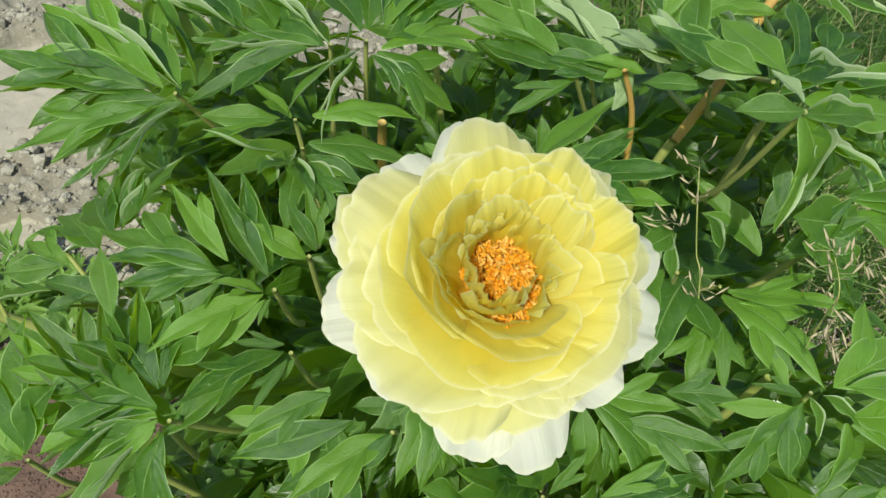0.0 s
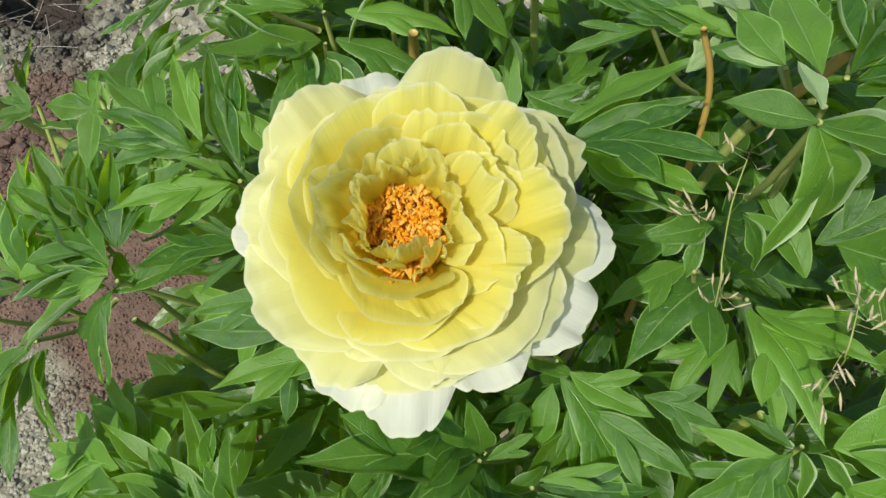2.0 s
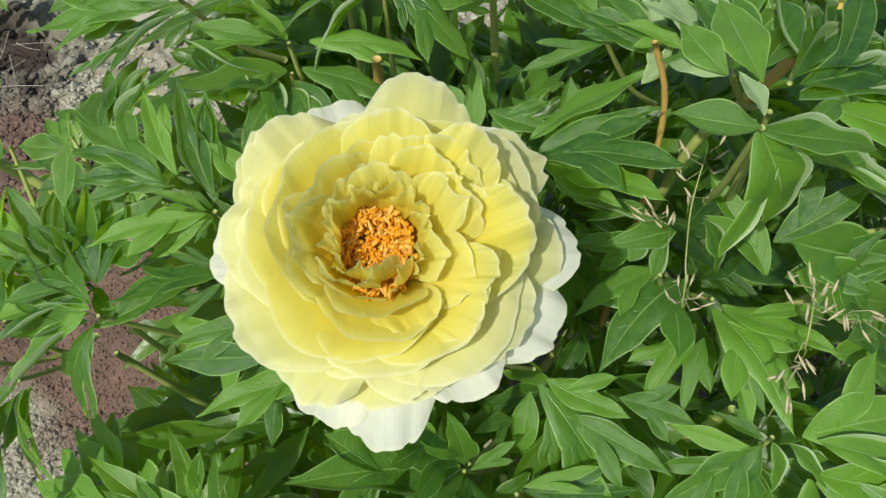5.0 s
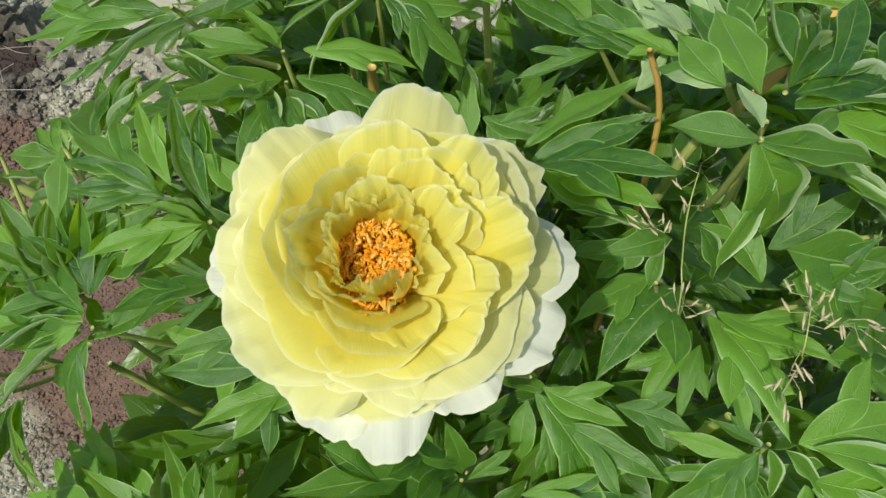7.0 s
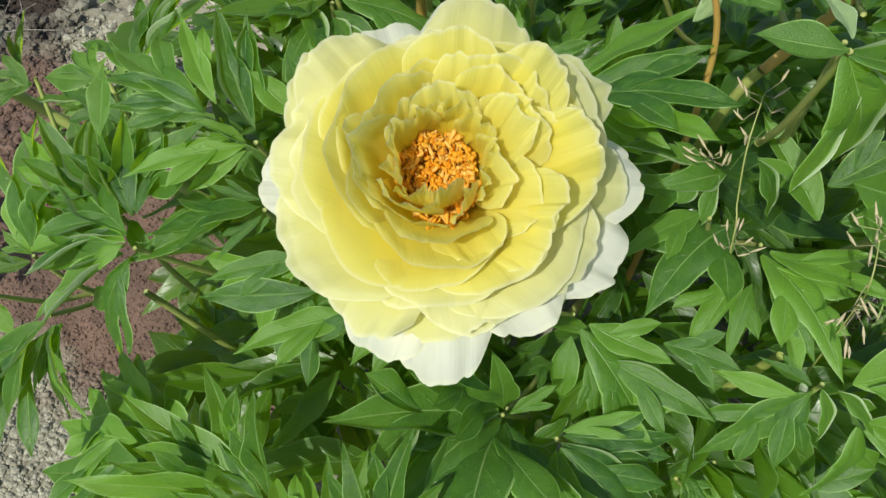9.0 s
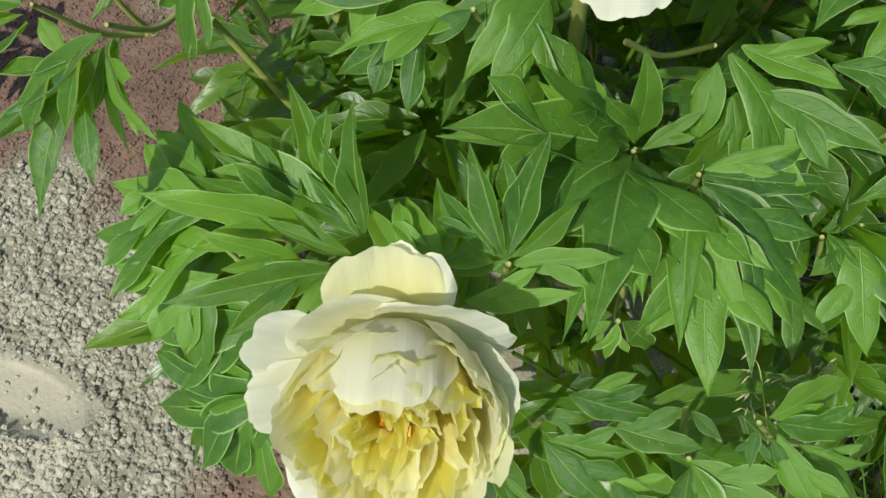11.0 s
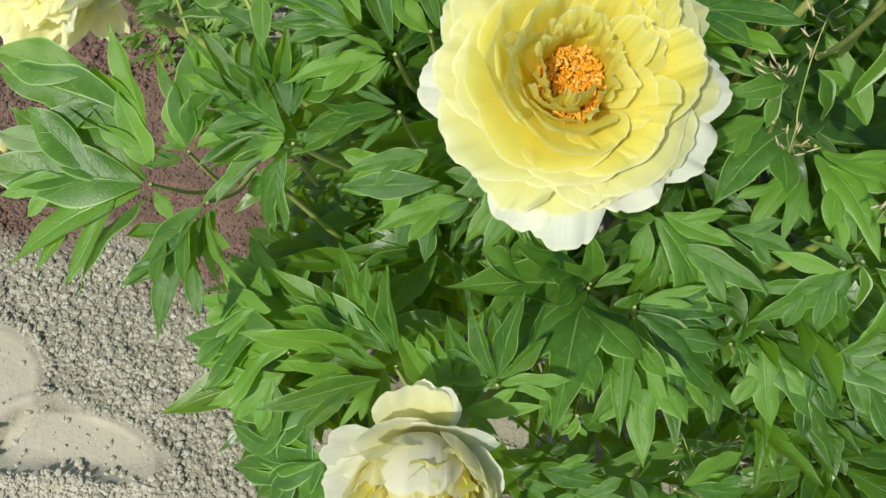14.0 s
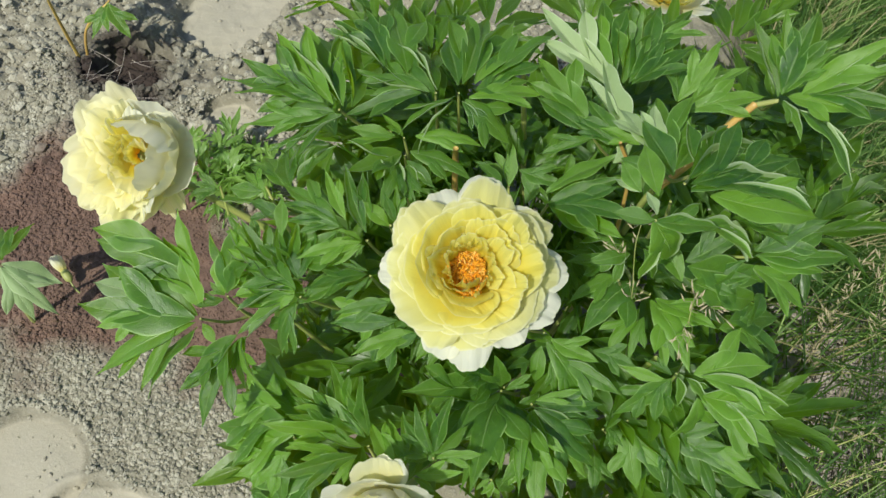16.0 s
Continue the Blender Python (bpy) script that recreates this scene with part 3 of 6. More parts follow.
# white petals under the rest: angle, reach, drop, width
for k, (turn, reach, low_by, wide) in enumerate([(271, 0.090, 0.006, 0.050), (250, 0.085, 0.005, 0.046), (6, 0.094, 0.003, 0.050), (338, 0.092, 0.005, 0.050), (308, 0.080, 0.001, 0.050),
                                                 (82, 0.101, 0.002, 0.052), (112, 0.090, 0.002, 0.048), (145, 0.088, 0.002, 0.048), (176, 0.088, 0.002, 0.050), (205, 0.078, 0.003, 0.046), (48, 0.088, 0.000, 0.048)]):
    petal(main, main_m, turn, W, (0.008, -0.002), (reach, -low_by), 0.07, wide, 71 + k, 0.014, 0.014, curl=0.05)
# long blades that lie one over another beside the heart: angle, reach, height, width, turn
for k, (turn, reach, tall, wide, roll) in enumerate([(74, 0.052, 0.0500, 0.040, 0.15), (58, 0.054, 0.0510, 0.036, 0.25), (45, 0.056, 0.0500, 0.034, 0.35), (32, 0.059, 0.0490, 0.032, 0.45), (20, 0.060, 0.0470, 0.032, 0.50),
                                                     (8, 0.060, 0.0440, 0.032, 0.50), (-4, 0.058, 0.0420, 0.032, 0.45), (-17, 0.050, 0.0470, 0.028, 0.55), (-30, 0.052, 0.0430, 0.030, 0.45), (-46, 0.048, 0.0430, 0.034, 0.30), (-62, 0.046, 0.0430, 0.036, 0.25),
                                                     (66, 0.037, 0.0560, 0.026, 0.25), (50, 0.039, 0.0550, 0.026, 0.35), (33, 0.040, 0.0540, 0.024, 0.45), (14, 0.036, 0.0540, 0.022, 0.45), (-8, 0.034, 0.0520, 0.020, 0.50)]):
    uneven = (1.08, 0.84, 1.16, 0.92, 0.76, 1.12, 0.96)[k % 7]
    petal(main, main_m, turn + 9 * math.sin(k * 2.4), P, (0.013, 0.018), (reach * uneven, tall + 0.0035 * math.sin(k * 1.9)), -0.02, wide * (1.25, 0.9, 1.1)[k % 3], 130 + k, 0.032, 0.016, twist=roll * 1.25, skew=0.16, curl=0.03)
# small crumpled petals that lean over the stamens: angle, reach, height, width, turn
for k, (turn, reach, tall, wide, roll) in enumerate([(20, 0.021, 0.051, 0.016, 0.3), (46, 0.022, 0.054, 0.018, 0.3), (72, 0.023, 0.054, 0.020, 0.2), (98, 0.022, 0.056, 0.022, 0.2), (128, 0.019, 0.059, 0.026, -0.2), (162, 0.018, 0.058, 0.022, 0.2),
                                                     (198, 0.018, 0.055, 0.018, 0.2), (232, 0.017, 0.053, 0.016, 0.3), (260, 0.013, 0.056, 0.016, 0.5), (283, 0.013, 0.060, 0.020, 0.6), (306, 0.020, 0.058, 0.020, 0.5), (338, 0.020, 0.053, 0.014, 0.5)]):
    petal(main, main_m, turn, P, (0.015, 0.016), (reach, tall), -0.12, wide, 160 + k, 0.040, 0.028, twist=roll, curl=0.06)

# the half-open flower low at the front
LOW_C, LOW_AXIS = (0.010, 0.058, 0.526), (0.24, -0.62, 0.74)
low, low_m = flower(bush, LOW_C, LOW_AXIS, [
    (5, W, (0.006, 0.000), (0.052, 0.032), -0.32, 0.060, 0.014, 0.014, 150, 360, 0.06),
    (5, C, (0.007, 0.002), (0.045, 0.045), -0.38, 0.056, 0.018, 0.018, 120, 330, 0.10),
    (6, C, (0.008, 0.004), (0.039, 0.052), -0.36, 0.044, 0.032, 0.032, 150, 330, 0.15),
    (7, P, (0.008, 0.006), (0.033, 0.057), -0.26, 0.036, 0.028, 0.028, 140, 345, 0.15),
    (7, C, (0.008, 0.006), (0.026, 0.061), -0.20, 0.031, 0.032, 0.030, 20, 360, 0.18),
    (7, C, (0.007, 0.008), (0.019, 0.061), -0.14, 0.026, 0.038, 0.034, 40, 360, 0.22),
    (5, P, (0.005, 0.008), (0.012, 0.060), -0.06, 0.022, 0.042, 0.036, 10, 360, 0.25),
    (3, P, (0.003, 0.012), (0.006, 0.056), 0.00, 0.014, 0.045, 0.040, 30, 360, 0.25),
], "half-open pale yellow flower nodding at the bush's edge", 9, tuft=(70, 0.007, 0.026), tuft_at=(0.002, -0.006, 0.016), wild=2.2)
# large outer petals: angle, foot, reach, height, bulge, width
for k, (turn, reach, tall, bow, wide, mat) in enumerate([(92, 0.066, 0.020, -0.16, 0.056, C), (78, 0.066, 0.014, -0.12, 0.040, W), (156, 0.066, 0.020, -0.14, 0.038, W), (182, 0.062, 0.022, -0.16, 0.036, W),
                                                         (238, 0.068, 0.018, -0.18, 0.060, W), (262, 0.056, 0.034, -0.26, 0.050, C), (300, 0.052, 0.036, -0.30, 0.050, C),
                                                         (86, 0.022, 0.066, -0.74, 0.060, W), (118, 0.030, 0.062, -0.56, 0.040, C), (140, 0.038, 0.056, -0.42, 0.040, C), (54, 0.026, 0.063, -0.62, 0.044, C),
                                                         (30, 0.040, 0.052, -0.52, 0.056, W), (2, 0.042, 0.048, -0.46, 0.050, W), (342, 0.046, 0.044, -0.36, 0.046, C),
                                                         (100, 0.016, 0.066, -0.50, 0.036, C), (70, 0.018, 0.064, -0.50, 0.032, C)]):
    petal(low, low_m, turn, mat, (0.009, 0.001), (reach, tall), bow, wide, 81 + k, 0.016, 0.016)

# the flower that leans out over the bare soil
SIDE_C, SIDE_AXIS = (-0.426, 0.366, 0.578), (0.36, -0.44, 0.82)
sidef, side_m = flower(bush, SIDE_C, SIDE_AXIS, [
    (4, C, (0.006, 0.000), (0.097, 0.010), 0.06, 0.088, 0.034, 0.050, 88, 190, 0.14),
    (4, C, (0.006, 0.006), (0.084, 0.028), 0.04, 0.080, 0.038, 0.056, 100, 175, 0.18),
    (3, C, (0.007, 0.010), (0.064, 0.042), 0.02, 0.072, 0.040, 0.056, 98, 170, 0.22),
    (3, C, (0.007, 0.012), (0.046, 0.044), -0.02, 0.060, 0.044, 0.050, 106, 160, 0.25),
    (3, P, (0.007, 0.012), (0.026, 0.046), -0.08, 0.046, 0.044, 0.050, 112, 150, 0.30),
    (4, W, (0.006, 0.000), (0.068, 0.026), -0.34, 0.072, 0.016, 0.020, -74, 158, 0.05),
    (3, W, (0.007, 0.002), (0.040, 0.068), -0.70, 0.090, 0.018, 0.022, -70, 150, 0.06),
    (2, W, (0.008, 0.004), (0.014, 0.078), -0.76, 0.088, 0.020, 0.024, -55, 120, 0.06),
], "pale yellow double flower leaning out over bare soil", 21, tuft=(0,), wild=1.9)
# petals that stand along the cleft: angle, foot, reach, height, width, turn, material
for k, (turn, foot, reach, tall, wide, roll, mat) in enumerate([(96, 0.010, 0.062, 0.046, 0.036, 0.7, C), (112, 0.008, 0.048, 0.050, 0.030, -0.5, P), (140, 0.008, 0.034, 0.046, 0.028, 0.4, P), (262, 0.010, 0.074, 0.040, 0.034, 1.1, W),
                                                                  (250, 0.008, 0.060, 0.042, 0.036, 0.7, C), (232, 0.008, 0.050, 0.042, 0.034, 0.3, C), (205, 0.008, 0.040, 0.042, 0.030, -0.4, C), (175, 0.008, 0.036, 0.040, 0.028, 0.3, P),
                                                                  (284, 0.010, 0.086, 0.006, 0.036, -0.2, C), (72, 0.010, 0.050, 0.054, 0.034, -0.6, W), (300, 0.009, 0.020, 0.060, 0.028, 0.6, W), (60, 0.006, 0.012, 0.058, 0.024, 0.2, C), (150, 0.005, 0.010, 0.052, 0.030, 0.3, P), (215, 0.005, 0.012, 0.050, 0.030, -0.3, P), (110, 0.005, 0.020, 0.052, 0.028, 0.4, P)]):
    petal(sidef, side_m, turn, mat, (foot, 0.012), (reach, tall), 0.03, wide, 240 + k, 0.034, 0.045, twist=roll)



# ---- the bush's inner foliage: compound leaves too many to count ----
def scatter_leaves(count, seed, place, size=(0.10, 0.15), form_rng=None):
    """Compound leaves at places given by place(rng) -> (node, heading, rise); returns pieces."""
    rng = np.random.default_rng(seed)
    keys = list(FORMS_SMALL)
    pieces = []
    for _ in range(count):
        got = place(rng)
        if got is None:
            continue
        node, head, rise = got
        size_k = rng.uniform(*size)
        n = rng.integers(4, 8)
        for i in range(n):
            off = (i - (n - 1) / 2) * rng.uniform(28, 44) * 6.0 / n
            a = head + radians(off + rng.uniform(-9, 9))
            e = rise + rng.uniform(-0.3, 0.25) - 0.3 * abs(off) / 90
            length = size_k * (1 - 0.28 * abs(off) / 110) * rng.uniform(0.75, 1.1)
            d = Vector((math.cos(a) * math.cos(e), math.sin(a) * math.cos(e), math.sin(e)))
            b = Vector(node) + d * 0.012
            m = blade_pose(b, b + d * length, rng.uniform(-28, 28), rng.uniform(0.24, 0.36))
            v, f, uv = FORMS_SMALL[keys[rng.integers(len(keys))]]
            mv = np.array(m)
            pieces.append((v @ mv[:3, :3].T + mv[:3, 3], f, uv))
        back = Vector(node) - Vector((math.cos(head) * 0.10, math.sin(head) * 0.10, 0.06 + 0.1 * rng.uniform()))
        tv, tf = tube([back, (Vector(node) + back) / 2 + Vector((0, 0, 0.01)), node], [0.0022, 0.0018, 0.0014], 5)
        pieces.append((tv, tf, np.tile([[0.5, 0.5]], (len(tv), 1))))
    return pieces


def canopy(x, y):
    """Height of the leafy top above a place of the plan; below zero outside the bush."""
    d = ((x - 0.06) / 0.42) ** 2 + ((y - 0.45) / 0.50) ** 2
    return 0.62 * math.sqrt(max(1 - d, 0.0)) if d < 1 else -1.0


def inside_bush(rng):
    a, r = rng.uniform(0, 6.283), math.sqrt(rng.uniform(0, 1))
    x, y = 0.06 + 0.38 * r * math.cos(a), 0.45 + 0.46 * r * math.sin(a)
    top = canopy(x, y)
    z = top * rng.uniform(0.40, 0.82)
    if z < 0.10 or (y < 0.16 and x < 0.02) or y < 0.04:
        return None
    return (x, y, z), a + rng.uniform(-0.7, 0.7), rng.uniform(-0.35, 0.5)


def back_left(rng):
    return (rng.uniform(-0.30, -0.06), rng.uniform(0.44, 0.82), rng.uniform(0.22, 0.54)), 2.3 + rng.uniform(-1.2, 1.2), rng.uniform(-0.2, 0.5)


def back_right(rng):
    return (rng.uniform(0.02, 0.42), rng.uniform(0.60, 1.00), rng.uniform(0.22, 0.50)), 1.3 + rng.uniform(-1.2, 1.2), rng.uniform(0.0, 0.7)


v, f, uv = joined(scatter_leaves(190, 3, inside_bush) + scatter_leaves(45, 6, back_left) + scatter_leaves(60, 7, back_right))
# its darker green stands for the shade between the outer leaves
part("foliage", mesh_from("foliage", v, f, uv, LEAF_SHADED), bush, "dense dark green inner leaves, darkened in colour for shade", kind="stuff")


# ---- grass and straw beside the bush ----
def blades(count, seed, where, height, width, lean, material, name):
    rng = np.random.default_rng(seed)
    n = 6
    vs, fs = [], []
    off = 0
    for _ in range(count):
        x, y = where(rng)
        h, a = height * rng.uniform(0.45, 1.15), rng.normal(0.5, 1.1)
        w, l = width * rng.uniform(0.6, 1.2), lean * rng.uniform(0.3, 1.2)
        t = np.linspace(0, 1, n)
        px = x + math.cos(a) * l * h * t ** 2
        py = y + math.sin(a) * l * h * t ** 2
        pz = h * (t - 0.35 * l * t ** 2)
        wd = w * (1 - t ** 2) + 0.0002
        b = a + 1.57 + rng.uniform(-0.5, 0.5)
        q = np.empty((n, 2, 3))
        q[:, 0] = np.stack([px - math.cos(b) * wd, py - math.sin(b) * wd, pz], 1)
        q[:, 1] = np.stack([px + math.cos(b) * wd, py + math.sin(b) * wd, pz + 0.2 * wd], 1)
        vs.append(q.reshape(-1, 3))
        for i in range(n - 1):
            k = off + 2 * i
            fs.append((k, k + 1, k + 3, k + 2))
        off += 2 * n
    return mesh_from(name, np.concatenate(vs), fs, None, material)


def meadow(rng):
    while True:
        x, y = rng.uniform(0.24, 1.8), rng.uniform(-0.45, 2.7)
        # the tall stand thins out at its rim
        if math.hypot((x - 0.75) / 0.80, (y - 1.05) / 1.42) + 0.10 * math.sin(5 * x + 3 * y) + 0.08 * math.sin(9 * y - 4 * x) > rng.uniform(0.92, 1.25):
            continue
        if rng.uniform() < 0.16:
            # thinner towards the far sides
            x, y = 1.2 + rng.exponential(0.5), rng.normal(1.1, 0.8)
        edge = 0.40 + 0.08 * math.sin(y * 5) - 0.14 * max(y - 0.9, 0) - 0.9 * min(max(0.25 - y, 0.0), 0.16)
        bare = 0.42 < x < 0.90 and 0.22 < y < 0.76
        if x > edge and not (bare and rng.uniform() < 0.74):
            return x, y


grass = part("grass", blades(28000, 4, meadow, 0.32, 0.0017, 1.3, GRASS, "grass"), None)
tagged(grass, "long uncut green grass growing beside the bush", "grass", kind="stuff")


def straw_litter(count, seed):
    """Dry stalks lying criss-cross."""
    rng = np.random.default_rng(seed)
    pieces = []
    for _ in range(count):
        x, y = rng.normal(0.62, 0.12), rng.normal(0.56, 0.13)
        twig = len(pieces) % 50 == 0
        if twig:
            # a few twigs round the planting hole
            x, y = rng.normal(-1.12, 0.08), rng.normal(0.90, 0.06)
        elif x < 0.40:
            continue
        a, n = rng.uniform(0, 6.283), rng.uniform(0.03, 0.06 if twig else 0.17)
        z = rng.uniform(0.004, 0.03)
        d = np.array([math.cos(a) * n, math.sin(a) * n, rng.normal(0, 0.01)])
        p = np.array([x, y, z])
        r = 0.0007 if twig else rng.uniform(0.0006, 0.0024) if rng.uniform() < 0.9 else rng.uniform(0.003, 0.0048)
        pieces.append(tube([p - d, p + rng.normal(0, 0.004, 3) * [1, 1, 0.3] + [0, 0, 0.003], p + d], [r, r, r * 0.7], 4))
    v, f, _ = joined(pieces)
    return mesh_from("straw", v, f, None, STRAW)


straw = part("straw", straw_litter(1700, 8), None)
tagged(straw, "dry pale straw lying among the grass", "straw", kind="stuff")


# ---- the bush's outer leaves, each with its leaflets ----
def leaf(root, node):
    """A leaf's stalk from root to node; its leaflets are hung under it."""
    r, n = Vector(root), Vector(node)
    bow = (r + n) / 2 + Vector((0, 0, -0.012))
    v, f = tube([r, bow, n], [0.0026, 0.0021, 0.0016], 6)
    return part("leaf", mesh_from("leaf", v, f, None, STEM), bush)


def leaflet(twig, base, tip, shape, bend, width=0.3, roll=0.0, kind="green"):
    b, t = Vector(base), Vector(tip)
    mid = (b + t) / 2
    if shape == "plain" and (t - b).length > 0.055:
        # only the small leaflets are quite entire
        shape = ("left", "right", "three", "plain")[int(abs(b.x * 7919 + t.y * 6101 + t.z * 4409) * 10) % 4]
    elif shape in ("left", "right") and (t - b).length > 0.085:
        shape = ("three", shape, "four")[int(abs(b.y * 7919 + t.x * 6101) * 10) % 3]
    roll = 1.2 * roll + 13.0 * math.sin(b.x * 911 + t.y * 577 + t.z * 311)
    up = Vector(((mid.x - 0.03) * 0.6, (mid.y - 0.42) * 0.8 - 0.14, 0.75))
    me = {"green": LEAFLET, "pale": LEAFLET_PALE, "rim": LEAFLET_RIM}[kind][shape, bend]
    return part("leaflet", me, twig, m=blade_pose(b, t, roll, min(max(width, 0.25) * 1.18, 0.52), up))


twig = leaf((-0.139, 0.493, 0.582), (-0.166, 0.425, 0.685))
leaflet(twig, (-0.175, 0.432, 0.683), (-0.283, 0.506, 0.708), "left", 1, 0.23, -17, kind="rim")
leaflet(twig, (-0.166, 0.434, 0.682), (-0.258, 0.545, 0.698), "right", 1, 0.25, 27, kind="rim")
leaflet(twig, (-0.187, 0.432, 0.683), (-0.310, 0.463, 0.692), "left", 0, 0.29, -10, kind="rim")
leaflet(twig, (-0.197, 0.431, 0.681), (-0.326, 0.444, 0.684), "left", 0, 0.21, 20)
leaflet(twig, (-0.174, 0.426, 0.680), (-0.263, 0.412, 0.672), "left", 2, 0.33, -2)
leaflet(twig, (-0.181, 0.417, 0.681), (-0.277, 0.390, 0.667), "three", 0, 0.25, 3)
leaflet(twig, (-0.163, 0.424, 0.677), (-0.245, 0.379, 0.643), "left", 0, 0.29, 8, kind="rim")
leaflet(twig, (-0.155, 0.434, 0.683), (-0.193, 0.559, 0.674), "three", 1, 0.19, 38)
leaflet(twig, (-0.164, 0.433, 0.681), (-0.230, 0.508, 0.682), "right", 1, 0.19, 12, kind="rim")
twig = leaf((-0.081, 0.510, 0.567), (-0.068, 0.476, 0.691))
leaflet(twig, (-0.076, 0.477, 0.688), (-0.179, 0.494, 0.685), "right", 0, 0.26, -6, kind="rim")
leaflet(twig, (-0.072, 0.482, 0.686), (-0.165, 0.534, 0.678), "three", 0, 0.29, -9)
leaflet(twig, (-0.070, 0.488, 0.683), (-0.132, 0.576, 0.677), "left", 0, 0.29, 25, kind="rim")
leaflet(twig, (-0.084, 0.472, 0.689), (-0.163, 0.425, 0.685), "left", 1, 0.25, 5)
leaflet(twig, (-0.111, 0.499, 0.687), (-0.166, 0.611, 0.692), "plain", 0, 0.33, 5)
leaflet(twig, (-0.135, 0.505, 0.684), (-0.209, 0.604, 0.687), "left", 1, 0.25, 8)
leaflet(twig, (-0.141, 0.503, 0.684), (-0.245, 0.591, 0.671), "left", 1, 0.24, 14, kind="rim")
leaflet(twig, (-0.230, 0.613, 0.675), (-0.275, 0.525, 0.717), "right", 0, 0.24, 8)
twig = leaf((-0.056, 0.520, 0.564), (-0.044, 0.486, 0.688))
leaflet(twig, (-0.049, 0.488, 0.680), (-0.099, 0.427, 0.689), "right", 2, 0.33, 9, kind="rim")
leaflet(twig, (-0.051, 0.483, 0.677), (-0.086, 0.416, 0.655), "right", 2, 0.25, 32, kind="rim")
leaflet(twig, (-0.037, 0.490, 0.676), (0.028, 0.473, 0.647), "three", 2, 0.44, -7)
leaflet(twig, (-0.048, 0.498, 0.687), (-0.085, 0.577, 0.691), "plain", 1, 0.31, -10)
leaflet(twig, (-0.044, 0.502, 0.687), (-0.051, 0.646, 0.681), "right", 1, 0.27, 27)
leaflet(twig, (-0.033, 0.508, 0.684), (-0.021, 0.652, 0.676), "right", 1, 0.29, 24, kind="rim")
leaflet(twig, (-0.029, 0.520, 0.682), (0.036, 0.621, 0.688), "plain", 0, 0.23, -1)
leaflet(twig, (-0.022, 0.509, 0.676), (0.023, 0.609, 0.679), "right", 0, 0.29, -5)
leaflet(twig, (-0.030, 0.503, 0.680), (0.025, 0.549, 0.670), "four", 0, 0.42, 1)
leaflet(twig, (-0.034, 0.493, 0.678), (0.046, 0.544, 0.665), "left", 0, 0.27, 9)
leaflet(twig, (-0.040, 0.486, 0.676), (-0.001, 0.462, 0.662), "three", 2, 0.29, -12, kind="rim")
twig = leaf((-0.082, 0.437, 0.562), (-0.088, 0.421, 0.668))
leaflet(twig, (-0.078, 0.431, 0.664), (-0.005, 0.455, 0.661), "right", 2, 0.29, -8)
leaflet(twig, (-0.098, 0.421, 0.669), (-0.146, 0.401, 0.686), "plain", 0, 0.29, -14)
leaflet(twig, (-0.095, 0.422, 0.665), (-0.144, 0.381, 0.688), "plain", 0, 0.19, 8)
leaflet(twig, (-0.092, 0.426, 0.665), (-0.111, 0.426, 0.696), "left", 1, 0.29, -9)
twig = leaf((-0.082, 0.403, 0.558), (-0.083, 0.408, 0.654))
leaflet(twig, (-0.090, 0.413, 0.649), (-0.119, 0.343, 0.695), "right", 0, 0.40, -9, kind="rim")
leaflet(twig, (-0.081, 0.419, 0.650), (-0.005, 0.416, 0.649), "right", 2, 0.36, -4)
leaflet(twig, (-0.081, 0.393, 0.656), (-0.081, 0.332, 0.671), "left", 2, 0.35, -9)
leaflet(twig, (-0.085, 0.393, 0.658), (-0.100, 0.352, 0.688), "left", 0, 0.29, -2)
leaflet(twig, (-0.078, 0.399, 0.652), (-0.048, 0.365, 0.660), "left", 2, 0.29, -17, kind="rim")
leaflet(twig, (-0.077, 0.393, 0.655), (-0.050, 0.337, 0.657), "left", 2, 0.23, 4)
leaflet(twig, (-0.080, 0.404, 0.651), (-0.037, 0.377, 0.654), "plain", 0, 0.29, 6)
twig = leaf((-0.089, 0.347, 0.535), (-0.085, 0.293, 0.645))
leaflet(twig, (-0.117, 0.298, 0.657), (-0.206, 0.336, 0.657), "three", 0, 0.25, 13)
leaflet(twig, (-0.116, 0.298, 0.656), (-0.186, 0.307, 0.662), "left", 0, 0.21, -8)
leaflet(twig, (-0.114, 0.297, 0.654), (-0.178, 0.286, 0.658), "plain", 0, 0.25, -10)
leaflet(twig, (-0.092, 0.294, 0.640), (-0.153, 0.254, 0.642), "left", 0, 0.27, 11)
leaflet(twig, (-0.112, 0.304, 0.657), (-0.151, 0.342, 0.685), "plain", 1, 0.25, -1)
leaflet(twig, (-0.090, 0.303, 0.644), (-0.131, 0.350, 0.692), "right", 1, 0.23, -7, kind="rim")
leaflet(twig, (-0.091, 0.291, 0.638), (-0.123, 0.260, 0.622), "plain", 0, 0.25, -8)
leaflet(twig, (-0.088, 0.292, 0.637), (-0.095, 0.276, 0.633), "left", 1, 0.38, 16, kind="rim")
leaflet(twig, (-0.092, 0.295, 0.641), (-0.119, 0.287, 0.662), "left", 0, 0.29, 18, kind="rim")
leaflet(twig, (-0.089, 0.312, 0.644), (-0.106, 0.346, 0.694), "plain", 1, 0.23, -16)
twig = leaf((-0.072, 0.362, 0.534), (-0.067, 0.316, 0.649))
leaflet(twig, (-0.069, 0.319, 0.643), (-0.099, 0.321, 0.672), "plain", 0, 0.40, 18)
leaflet(twig, (-0.064, 0.324, 0.645), (-0.079, 0.337, 0.677), "plain", 1, 0.29, -13)
